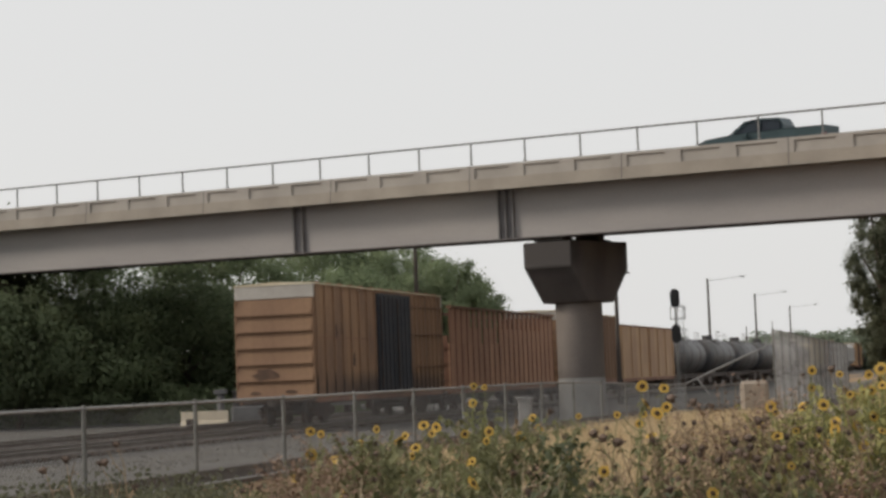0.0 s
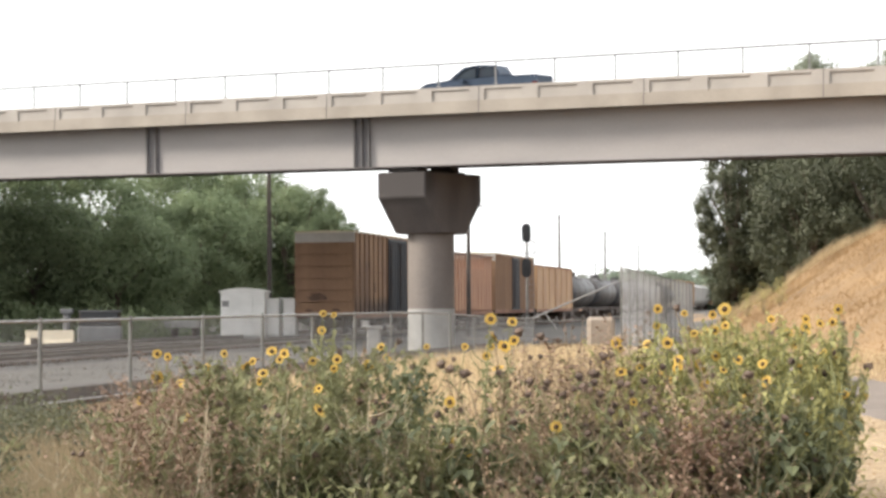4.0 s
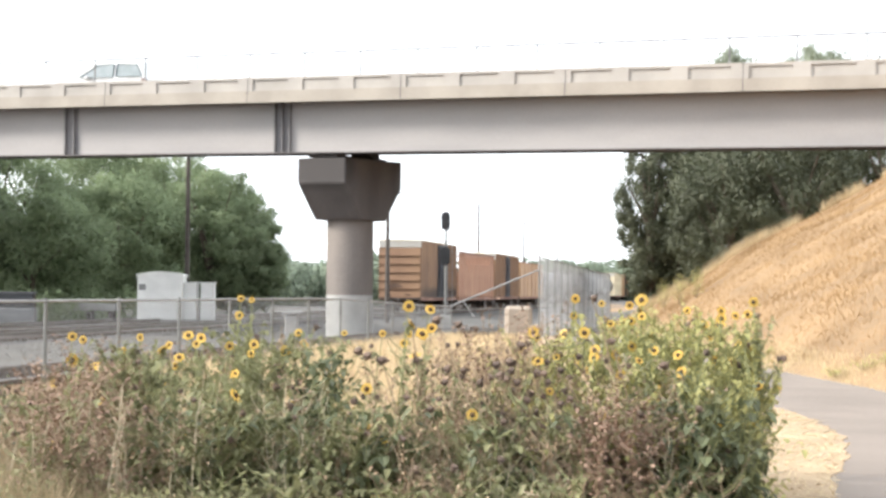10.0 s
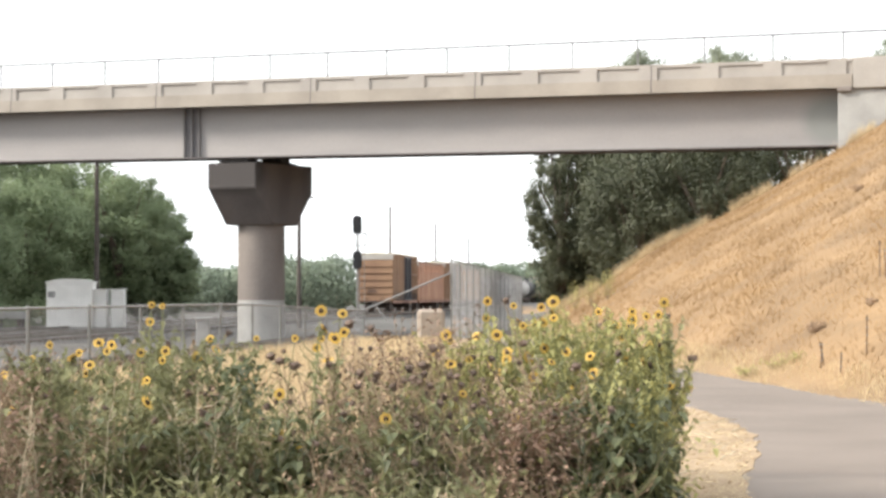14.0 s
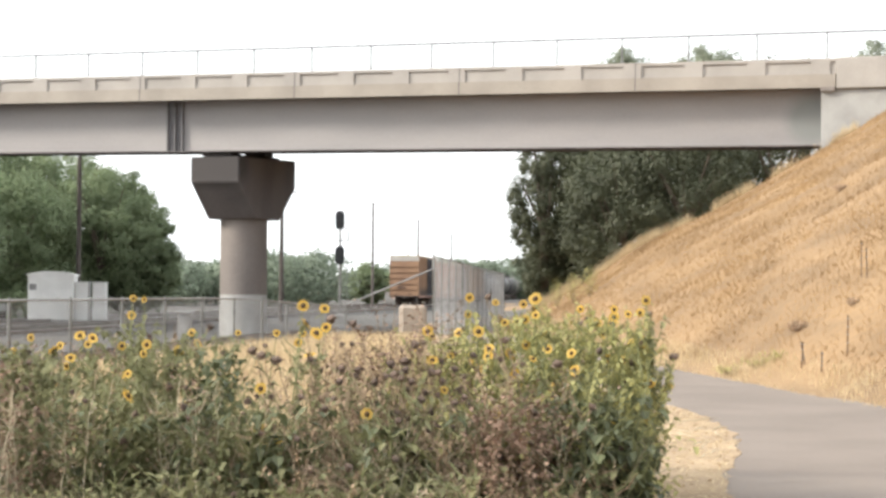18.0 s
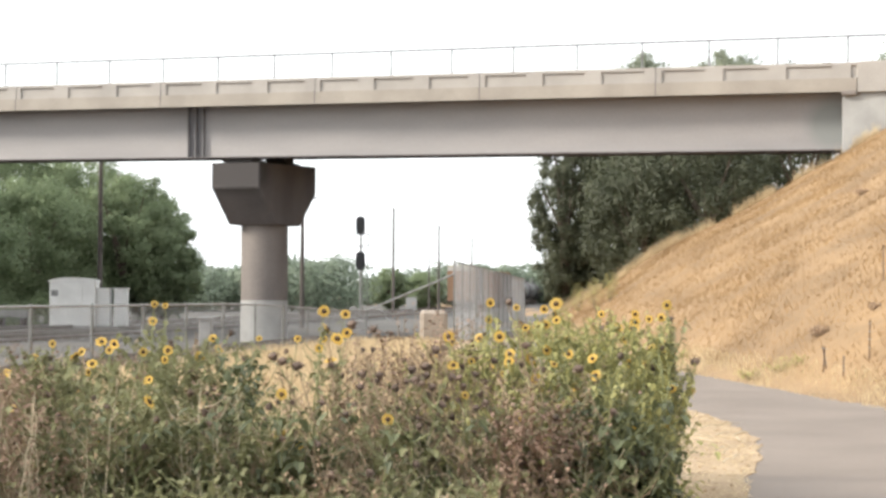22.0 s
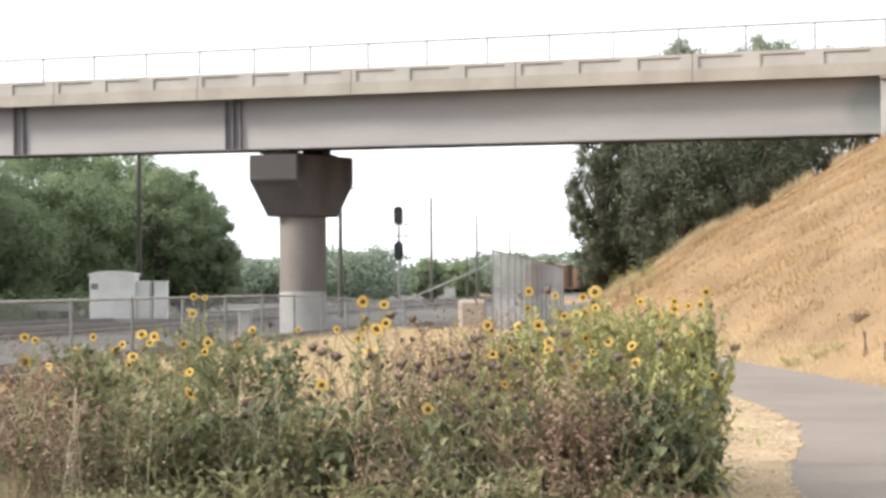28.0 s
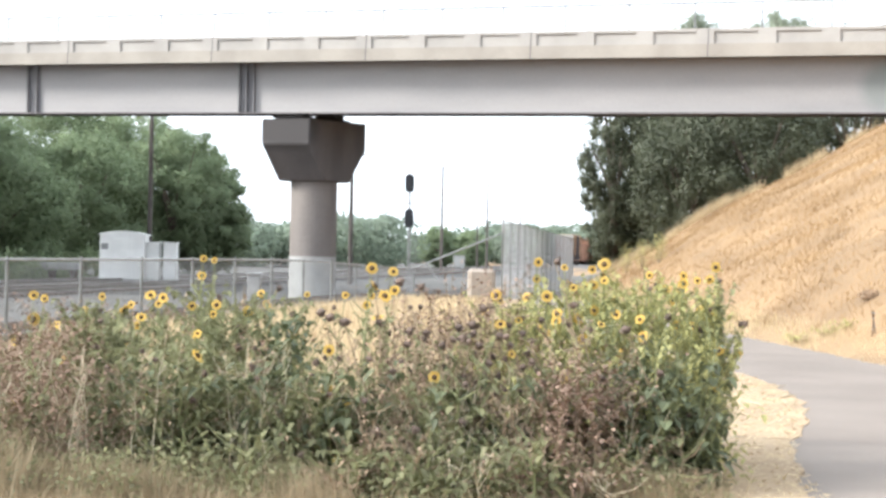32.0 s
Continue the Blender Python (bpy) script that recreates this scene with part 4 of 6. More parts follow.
TRAIN = []           # (thing, wheelsets, distance of its middle ahead of the train's rear)
spot = 0.0
for kind, length in (("a", 16.0), ("b", 20.0), ("c", 17.0), ("d", 20.0), ("t", 16.5), ("t", 16.5), ("t", 16.5), ("t", 16.5), ("g", 16.5), ("t", 16.5), ("w", 17.0), ("c2", 17.0), ("h", 18.0), ("h", 18.0),
                     ("c2", 17.0), ("t", 16.5), ("t", 16.5), ("b", 20.0), ("h", 18.0), ("c2", 17.0)):
    if kind == "a":
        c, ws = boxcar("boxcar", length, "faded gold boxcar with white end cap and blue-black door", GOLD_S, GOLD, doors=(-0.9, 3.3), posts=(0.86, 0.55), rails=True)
    elif kind == "b":
        c, ws = rib_gondola("gondola", length, "rust-brown open wagon with ribbed sides")
    elif kind == "c":
        c, ws = boxcar("boxcar", length, "weathered brown-gold boxcar with black sliding door", GOLD, height=4.1, posts=(0.9, 0.9))
    elif kind == "d":
        c, ws = boxcar("boxcar", length, "pale gold low boxcar with plain ribbed sides", GOLD_L, door=None, top=GOLD_L, height=3.6, posts=(2.4, 2.4))
    elif kind == "w":
        c, ws = boxcar("boxcar", length, "cream boxcar with pale ends", CREAM, door=None, height=3.9)
    elif kind == "c2":
        c, ws = boxcar("boxcar", length, "gold boxcar with pale roof", GOLD_L, height=3.9)
    elif kind == "t":
        c, ws = tank_car("tank_car", length, "black tank wagon streaked with dust")
    elif kind == "g":
        c, ws = tank_car("tank_car", length, "dusty grey tank wagon with dark bands", HOPG)
    else:
        c, ws = hopper("hopper_car", length, "grey covered hopper wagon")
    if kind == "a":
        g = Geo()
        rr = random.Random(2)
        pts = [(0.35 + 0.5 * math.cos(q) * rr.uniform(.65, 1.15), 1.85 + 0.24 * math.sin(q) * rr.uniform(.6, 1.25)) for q in (6.283 * k / 14 for k in range(14))]
        h = length / 2
        g.loft([[(-h - 0.082, y, z) for y, z in pts], [(-h + 0.02, y, z) for y, z in pts]])
        part("rust_patch", g, RUST, c, "flaking rust patch on the end wall")
        for k, (y, z) in enumerate(((0.8, 1.2), (-0.6, 1.22))):
            part("rust_patch", Geo().loft([[(xx, y + 0.22 * math.cos(q) * rr.uniform(.6, 1.2), z + 0.07 * math.sin(q)) for q in (6.283 * j / 9 for j in range(9))] for xx in (-h - 0.08, -h + 0.02)]), RUST, c, "flaking rust patch on the end wall")
    TRAIN.append((c, ws, spot + length / 2))
    spot += length + 1.1


def rear_at(t):
    """Metres that the train's rear has gone along the track."""
    pts = ((-1, -6.6), (0, 0.0), (1, 6.2), (2, 12.9), (9, 60.0), (11, 74.6), (13, 89.0), (17, 119.3), (20, 143.3), (25, 184.0), (32, 241.0))
    for (a, p), (b, q) in zip(pts, pts[1:]):
        if t <= b:
            return p + (q - p) * (t - a) / (b - a)
    return pts[-1][1]


# ---- fences ----
def chain_panel(length, height, mesh=0.075, wire=0.0035, z0=0.03):
    """Woven wire in the x-z plane from x = 0, as two sets of slanting wires."""
    g = Geo()
    n = int((length + height) / mesh)
    for i in range(n + 1):
        c = i * mesh
        for flip in (False, True):
            x0, x1 = c - height, c
            za, zb = 0.0, height
            if x0 < 0:
                za = -x0
                x0 = 0.0
            if x1 > length:
                zb = height - (x1 - length)
                x1 = length
            if x1 - x0 < 0.02:
                continue
            p = [(x0, za), (x1, zb)]
            if flip:
                p = [(length - q, z) for q, z in p]
            y = 0.003 if flip else -0.003
            w = wire
            (xa, a), (xb, b) = p
            g.add([(xa, y - w, z0 + a), (xa, y + w * 0.5, z0 + a + w), (xa, y + w * 0.5, z0 + a - w), (xb, y - w, z0 + b), (xb, y + w * 0.5, z0 + b + w), (xb, y + w * 0.5, z0 + b - w)],
                  [(0, 1, 4, 3), (1, 2, 5, 4), (2, 0, 3, 5)])
    return g


def fence_run(points, heights, label, mesh=0.075, wire=0.0035, name="chain_link_fence", foot=False, wires=WIRE):
    """Posts at the points (x, y, z), wire panels between them, and a top rail."""
    f = thing(name, label, "fence", pose(*points[0]))
    base = Vector(points[0])
    for i, (p, h) in enumerate(zip(points, heights)):
        q = Vector(p) - base
        po = part("post", Geo().tube((q.x, q.y, q.z - 0.5), (q.x, q.y, q.z + h - 0.03), 0.030, n=8), GALV_SHADE, f)
        part("post_cap", Geo().tube((q.x, q.y, q.z + h - 0.03), (q.x, q.y, q.z + h + 0.025), 0.033, 0.018, n=8), GALV_SHADE, po)
        if i + 1 < len(points):
            r = Vector(points[i + 1]) - base
            d = r - q
            L = math.hypot(d.x, d.y)
            part("top_rail", Geo().tube((q.x, q.y, q.z + h - 0.02), (r.x, r.y, r.z + heights[i + 1] - 0.02), 0.022, n=6), GALV, f)
            if foot:
                part("bottom_rail", Geo().tube((q.x, q.y, q.z + 0.10), (r.x, r.y, r.z + 0.10), 0.018, n=6), GALV, f)
            ob = part("wire_mesh", chain_panel(L, min(h, heights[i + 1]) - 0.06, mesh, wire), wires, f, "woven wire mesh")
            ob.matrix_local = Matrix.Translation(q) @ Matrix(((d.x / L, -d.y / L, 0, 0), (d.y / L, d.x / L, 0, 0), (d.z / L, 0, 1, 0), (0, 0, 0, 1)))
    return f


low = []
for i in range(-4, 14):
    y = 20.8 + 3.02 * i
    x = fence_x(y)
    low.append((x, y, 0.10 - 0.28 * smooth(42, 60, y)))
fence_run(low, [1.22] * len(low), "low galvanised chain-link fence between footpath and railway", foot=True, mesh=0.085, wire=0.0022)
TF = Vector((0.285, 62.0, 0))
tall = [(TF.x + 0.098 * i * 3.05, TF.y + 0.995 * i * 3.05, -0.2 - 0.012 * i) for i in range(15)]
fence_run(tall, [2.9] * len(tall), "tall grey chain-link fence beside the footpath under the bridge", 0.085, 0.0018, wires=WIRE_L)


def ramp_rail():
    """Slanting tube that joins the low fence to the tall one, with its brace."""
    a, b = Vector(low[-1]) + Vector((0, 0, 1.2)), Vector(tall[0]) + Vector((0, 0, 2.45))
    r = thing("ramp_rail", "slanting galvanised rail joining low and tall fences", "rail", Matrix.Translation(low[-1]))
    o = Vector(low[-1])
    part("tube", Geo().tube(a - o, b - o, 0.03, n=8), GALV, r)
    part("riser", Geo().tube(b - o, b - o + Vector((0, 0, 0.45)), 0.04, n=8), GALV, r)
    part("brace", Geo().tube(a - o + Vector((0.35, 0, 0.2)), a - o + Vector((0.75, 0, -0.35)), 0.025, n=6), GALV, r)


ramp_rail()
solid("concrete_block", Geo().box(-0.43, 0.43, -0.3, 0.3, -0.4, 1.06), CONC_G, "pale concrete block with rounded top by the tall fence", "concrete block", pose(-0.38, 58.5, 0, 0, 0, 4), bevel=0.1)


def edging():
    """Dark timber boards that hold the gravel back along the low fence."""
    e = thing("gravel_edging", "dark creosoted timber edging boards along the gravel", "edging", kind="structure")
    for i in range(-4, 13):
        y = 20.8 + 3.02 * i
        g = Geo().box(0.01, 3.03, -0.04, 0.04, -0.25, 0.25).mesh("edging_board", SLEEPER, 0.01)
        ob = part("edging_board", g, SLEEPER, e)
        ob.matrix_local = pose(fence_x(y) - 0.35, y, ground_z(fence_x(y) - 0.35, y) + 0.02, 0, 0, math.degrees(math.atan2(1, 0.137)))


edging()


# ---- railway fixtures ----
def signal(x, y):
    s = thing("railway_signal", "railway signal mast with two dark oval signal heads", "railway signal", pose(x, y, -0.3))
    part("mast", Geo().tube((0, 0, 0), (0, 0, 6.0), 0.065, n=10), GALV, s)
    part("mast_base", Geo().box(-0.35, 0.35, -0.35, 0.35, -0.2, 0.35), CONC_L, s, bevel=0.03)
    for z in (6.0, 3.9):
        outline = []
        for k in range(20):
            a = 2 * math.pi * k / 20
            outline.append((0.28 * math.cos(a), 0.28 * math.sin(a) + (0.28 if math.sin(a) > 0 else -0.28)))
        h = part("signal_head", Geo().loft([[(px, yy, z + pz) for px, pz in outline] for yy in (-0.26, -0.16)]), SIGNALB, s, "black oval signal target", 0.01)
        for dz in (-0.3, 0.0, 0.3):
            part("hood", Geo().loft([[(r * math.cos(a), yy, z + dz + r * math.sin(a)) for a in (2 * math.pi * i / 12 for i in range(12))] for yy, r in ((-0.26, 0.11), (-0.5, 0.12))]), SIGNALB, h)
        part("head_box", Geo().box(-0.16, 0.16, -0.16, 0.12, z - 0.45, z + 0.45), GALV, h, "grey signal case", 0.02)
    g = Geo()
    for z in np.arange(0.6, 5.6, 0.33):
        g.tube((0.12, 0.1, z), (0.42, 0.1, z), 0.012, n=5)
    g.tube((0.12, 0.1, 0.4), (0.12, 0.1, 5.6), 0.018, n=5)
    g.tube((0.42, 0.1, 0.4), (0.42, 0.1, 5.6), 0.018, n=5)
    part("ladder", g, GALV, s)
    part("platform", Geo().box(-0.35, 0.55, 0.0, 0.5, 4.75, 4.80), GALV, s)
    g = Geo()
    for px, py in ((-0.33, 0.48), (0.53, 0.48), (0.53, 0.02)):
        g.tube((px, py, 4.8), (px, py, 5.5), 0.03, n=5)
    g.tube((-0.33, 0.48, 5.5), (0.53, 0.48, 5.5), 0.03, n=5)
    g.tube((0.53, 0.48, 5.5), (0.53, 0.02, 5.5), 0.03, n=5)
    part("guard_rail", g, GALV, s)
    return s


signal(110 * math.sin(radians(-2.65)), 110)


def pole(az, d, top, label, arm=0.0, cross=False, r=0.15):
    x, y = d * math.sin(radians(az)), d * math.cos(radians(az))
    p = thing("utility_pole", label, "pole", pose(x, y, -0.4))
    part("shaft", Geo().tube((0, 0, -0.3), (0, 0, top), r, r * 0.65, 10), WOODPOLE, p)
    if arm:
        part("lamp_arm", Geo().tube((0, 0, top - 0.25), (arm, 0, top + 0.05), 0.02, n=6), GALV, p)
        part("lamp_head", Geo().box(arm - 0.1, arm + 0.5, -0.12, 0.12, top, top + 0.11), GALV, p, "grey street lamp head", 0.04)
    if cross:
        part("crossarm", Geo().box(-1.1, 1.1, -0.06, 0.06, top - 0.6, top - 0.48), WOODPOLE, p)
        for q in (-0.95, -0.35, 0.35, 0.95):
            part("insulator", Geo().tube((q, 0, top - 0.48), (q, 0, top - 0.3), 0.05, 0.03, 8), CONC_L, p)
    return p


pole(-10.62, 100, 10.5, "tall weathered timber utility pole beside the track", cross=True)
pole(-4.45, 105, 7.4, "dark timber pole carrying a small lamp arm", arm=0.35)
pole(-1.63, 173, 10.2, "pole with a long lamp arm far along the railway", arm=3.0)
pole(-0.22, 214, 10.2, "pole with a long lamp arm far along the railway", arm=3.2)
pole(0.81, 264, 10.2, "pole with a long lamp arm far along the railway", arm=3.4)
pole(0.26, 300, 9.0, "thin pole far along the railway", r=0.10)
pole(-0.52, 200, 6.2, "short pole with a round head far off", r=0.10)


def hut(x, y):
    h = thing("equipment_hut", "white metal railway equipment hut with low arched roof", "hut", pose(x, y, -0.18, 0, 0, 4))
    part("base", Geo().box(-1.35, 1.35, -1.0, 1.0, -0.4, 0.12), CONC_L, h)
    part("wall", Geo().box(-1.13, 1.13, -0.9, 0.9, 0.12, 2.35), HUTW, h, bevel=0.02)
    arch = [(-1.2 + 0.2 * k, 2.38 + 0.16 * (1 - ((k - 6) / 6) ** 2)) for k in range(13)]
    g = Geo().loft([[(x2, y2, z) for x2, z in arch + [(1.2, 2.31), (-1.2, 2.31)]] for y2 in (-1.0, 1.0)])
    part("roof", g, HUTW, h)
    d = part("door", Geo().box(-0.45, 0.5, -0.93, -0.89, 0.2, 2.15), HUTW, h, bevel=0.01)
    part("handle", Geo().box(0.35, 0.4, -0.97, -0.93, 1.05, 1.2), BOGIE, d)
    part("vent", Geo().box(-1.05, -0.7, -0.93, -0.895, 1.6, 1.9), GALV, h)
    return h


hut(-18.7, 93.0)


def cabinet(x, y, w, hgt, label, m=HUTW, dep=0.7):
    c = thing("relay_cabinet", label, "cabinet", pose(x, y, -0.18))
    part("case", Geo().box(-w / 2, w / 2, -dep / 2, dep / 2, 0.1, hgt), m, c, bevel=0.03)
    part("plinth", Geo().box(-w / 2 - 0.05, w / 2 + 0.05, -dep / 2 - 0.05, dep / 2 + 0.05, -0.4, 0.1), CONC_L, c)
    part("lid", Geo().box(-w / 2 - 0.05, w / 2 + 0.05, -dep / 2 - 0.05, dep / 2 + 0.05, hgt, hgt + 0.07), m, c, bevel=0.02)
    part("door", Geo().box(-w / 2 + 0.06, w / 2 - 0.06, -dep / 2 - 0.02, -dep / 2, 0.2, hgt - 0.1), m, c)
    return c


cabinet(-17.22, 93.0, 0.7, 1.95, "pale grey relay cabinet beside the hut")
cabinet(-16.38, 93.2, 0.66, 1.95, "narrow white relay cabinet beside the hut")
cabinet(-6.1, 47.0, 0.34, 1.05, "small grey box on a post by the fence", GALV, 0.2)


BARRIERM = mat("cream_barrier_paint", (0.60, 0.53, 0.41), (0.50, 0.43, 0.32), 1.2, 14, 0.7, vary=0.12)


def barrier(x, y, rz=0):
    b = thing("concrete_barrier", "short cream concrete barrier block with a dark slot", "barrier", pose(x, y, -0.38, 0, 0, rz))
    g = Geo().loft([[(px, py, z) for py, z in ((-0.3, 0), (-0.3, 0.15), (-0.14, 0.45), (-0.1, 0.82), (0.1, 0.82), (0.14, 0.45), (0.3, 0.15), (0.3, 0))] for px in (-1.05, 1.05)])
    part("block", g, BARRIERM, b, bevel=0.02)
    part("slot", Geo().box(-0.78, -0.42, -0.305, -0.1, 0.12, 0.5), BOGIE, b, "dark forklift slot")
    return b


barrier(-24.3, 78.2, 5)


def switch_machine(x, y):
    s = thing("switch_stand", "dark iron point machine and stand beside the track", "switch stand", pose(x, y, -0.35, 0, 0, 10))
    part("stand", Geo().tube((-1.45, 0, 0), (-1.45, 0, 1.5), 0.16, n=10), IRONG, s)
    part("stand_cap", Geo().box(-1.72, -1.18, -0.2, 0.2, 1.5, 1.72), IRONG, s, bevel=0.03)
    part("machine", Geo().box(-0.95, 0.95, -0.4, 0.4, 0.0, 0.94), IRONG, s, "grey machine case", 0.06)
    up = part("upper_case", Geo().box(-0.82, 0.82, -0.3, 0.3, 0.94, 1.58), SIGNALB, s, "dark upper equipment case", 0.03)
    part("case_lid", Geo().box(-0.92, 0.92, -0.36, 0.36, 1.58, 1.65), IRONG, up)
    for q in (-0.92, -0.3, 0.82):
        part("leg", Geo().box(q, q + 0.1, -0.05, 0.05, 0.93, 1.56), BOGIE, s)
    return s


switch_machine(-22.6, 80.0)


cabinet(-4.0, 215.0, 1.3, 1.5, "pale grey equipment box far along the railway", CONC_L, 1.2)


def slab_rest(x, y):
    """A pale slab lying on dark timber rests beside the siding."""
    z = ground_z(x, y)
    s = thing("concrete_slab", "pale concrete slab lying on dark timber rests", "concrete slab", pose(x, y, z, 0, 0, 3))
    part("slab", Geo().box(-1.35, 1.35, -0.4, 0.4, 0.66, 1.05), CONC_L, s, bevel=0.03)
    for q in (-1.1, 0.0, 1.1):
        part("timber_rest", Geo().box(q - 0.14, q + 0.14, -0.38, 0.38, -0.1, 0.66), SLEEPER, s, bevel=0.01)


slab_rest(-22.6, 94.0)


# ---- trees ----
def tree(name, x, y, height, spread, leaf, label, n=7000, seed=1, low=0.12, size=0.28, squash=1.0):
    r = np.random.default_rng(seed)
    z0 = ground_z(x, y) - 0.1
    t = thing(name, label, "tree", pose(x, y, z0))
    g = Geo()
    trunk_h = height * 0.42
    g.tube((0, 0, -0.3), (0.1, 0.05, trunk_h), height * 0.028, height * 0.017, 9)
    limbs = []
    for i in range(8):
        a = i * 2.4 + r.uniform(0, 0.6)
        b = r.uniform(0.25, 0.42) * height
        e = Vector((math.cos(a) * spread * r.uniform(.35, .7), math.sin(a) * spread * r.uniform(.35, .7), height * r.uniform(.5, .85)))
        g.tube((0.05, 0.03, b), e, height * 0.011, height * 0.003, 6)
        limbs.append(e)
    part("trunk", g, BARK, t, "grey trunk and limbs")
    # crown: many clumps of leaves inside an uneven shell
    willow = leaf is LEAF_B
    clumps = 230 if willow else 150
    c = unit(clumps, r)
    rad = r.uniform(0.45, 1.0, clumps)[:, None] ** 0.6
    cz = height * (0.5 + low * 0.5)
    cen = c * rad * np.array([spread, spread * squash, height * (0.5 - low * 0.5) * 0.92]) + np.array([0, 0, cz])
    cen[:, 2] = np.maximum(cen[:, 2], height * low + 0.4)
    pick = r.integers(0, clumps, n)
    cr = r.uniform(0.09, 0.24, clumps)[pick][:, None] * spread if willow else r.uniform(0.13, 0.28, clumps)[pick][:, None] * spread
    off = r.normal(0, 0.52, (n, 3)) * cr
    off[:, 2] *= 1.25 if willow else 0.75
    p = cen[pick] + off
    round_off = off / (np.linalg.norm(off, axis=1)[:, None] + 1e-6)
    nn = round_off + unit(n, r) * 0.8 + np.array([0, 0, 0.4])
    body = (p - np.array([0, 0, cz * 0.8])) / np.array([spread, spread, height * 0.5])
    soft = round_off * 0.7 + body * 0.9 + np.array([0, 0, 0.15])
    L = r.uniform(0.7, 1.4, n) * size
    part("crown", cards("crown", p, nn, unit(n, r) + np.array([0, 0, -0.6]), L, L * 0.62, leaf, soft, 0.5 if leaf is LEAF_B else 0.25), leaf, t, "uneven leafy crown")
    return t


def tree_at(az, d, top, spread, leaf, label, **k):
    tree("tree", d * math.sin(radians(az)), d * math.cos(radians(az)), top, spread, leaf, label, **k)


GREEN = "broad green deciduous tree at the edge of the railway"
for i, (az, d, h, s) in enumerate(((-27.0, 104, 11.5, 5.5), (-24.3, 112, 13.0, 6.0), (-21.6, 108, 11.5, 5.2), (-19.2, 114, 12.5, 5.8), (-16.6, 110, 11.8, 5.4), (-14.4, 118, 12.6, 5.8),
                                   (-12.6, 112, 9.0, 4.2), (-9.95, 116, 10.2, 3.6), (-10.9, 122, 11.8, 4.2), (-17.8, 104, 8.0, 4.6), (-22.8, 100, 8.0, 4.6), (-25.6, 98, 8.5, 4.8), (-20.4, 101, 7.2, 4.4), (-15.3, 104, 7.4, 4.4), (-8.75, 117, 7.2, 2.5), (-30, 100, 12, 6), (-9.35, 119, 9.2, 3.2), (-11.8, 126, 11.4, 4.4), (-13.5, 126, 12.6, 4.6))):
    tree_at(az, d, h, s, LEAF_A, GREEN, n=26000, seed=20 + i, low=0.03, size=0.19)
SILV = "tall silvery-green willow-like tree behind the embankment"
for i, (az, d, h, s) in enumerate(((3.65, 106, 13.2, 2.0), (4.6, 107, 13.4, 2.6), (5.6, 108, 12.2, 3.4), (6.6, 104, 13.0, 4.2), (8.6, 106, 14.2, 4.6), (10.8, 104, 14.6, 4.4), (12.6, 106, 13.2, 4.0), (4.1, 112, 7.0, 2.3), (6.1, 99, 9.0, 3.2), (8.0, 98, 10.0, 3.6), (16.5, 100, 17.5, 3.5))):
    tree_at(az, d, h, s, LEAF_B, SILV, n=26000, seed=60 + i, low=0.03, size=0.15)
for i, (az, d, h, s) in enumerate(((5.65, 112, 16.65, 3.0), (6.25, 113, 16.8, 3.0), (8.15, 112, 16.65, 3.2), (8.75, 113, 16.92, 3.4), (9.4, 112, 16.75, 3.0), (13.75, 112, 16.95, 2.6))):
    tree_at(az, d, h, s, LEAF_HAZED, "slender green tree rising behind the bridge", n=26000, seed=80 + i, low=0.3, size=0.15)


tree_at(-1.73, 230, 5.6, 2.3, LEAF_A, "round dark tree far along the railway", n=9000, seed=97, low=0.05, size=0.3)
tree_at(-0.75, 250, 5.4, 2.6, LEAF_A, "round dark tree far along the railway", n=9000, seed=98, low=0.05, size=0.3)


def far_woods():
    r = np.random.default_rng(9)
    cs, ns, ls = [], [], []
    for i in range(380):
        az = r.uniform(-30, 22)
        d = r.uniform(200, 225) if az < -2.85 else r.uniform(340, 380)
        rise = 0.0175 if az < -5.5 else 0.0235 if az < -2.9 else 0.009 if az < -2.3 else 0.0145 if az < -1.25 else 0.019
        h = 1.5 + rise * d * r.uniform(0.72, 1.0)
        w = r.uniform(2.2, 4.0) * d / 215
        k = 560
        o = unit(k, r)
        p = o * np.array([w, w, h * 0.52]) * r.uniform(0.75, 1.04, (k, 1)) + np.array([d * math.sin(radians(az)), d * math.cos(radians(az)), h * 0.47])
        cs.append(p)
        ns.append(o + unit(k, r) * 0.7)
        ls.append(r.uniform(0.28, 0.6, k) * d / 215)
    c, nn, L = np.concatenate(cs), np.concatenate(ns), np.concatenate(ls)
    solid("far_woods", cards("far_woods", c, nn, unit(len(c), r), L, L * 0.8, LEAF_FAR_HAZE), LEAF_FAR_HAZE, "distant green belt of woods with haze in its leaf colour", "woods", kind="stuff")


far_woods()


def undergrowth():
    """Low scrub along the foot of the trees beyond the sidings."""
    r = np.random.default_rng(14)
    cs, ls = [], []
    for i in range(230):
        y = r.uniform(92, 101)
        x = track_x(y) - 8.8 - 34 * r.random()
        k, w, h = 260, r.uniform(0.7, 1.6), r.uniform(0.7, 2.3)
        o = unit(k, r)
        cs.append(o * np.array([w, w, h * 0.55]) * r.uniform(0.6, 1.05, (k, 1)) + np.array([x, y, ground_z(x, y) + h * 0.42]))
        ls.append(r.uniform(0.1, 0.26, k))
    c, L = np.concatenate(cs), np.concatenate(ls)
    solid("undergrowth", cards("undergrowth", c, unit(len(c), r), unit(len(c), r), L, L * 0.7, LEAF_A), LEAF_A, "green scrub along the foot of the trees", "undergrowth", kind="stuff")


undergrowth()


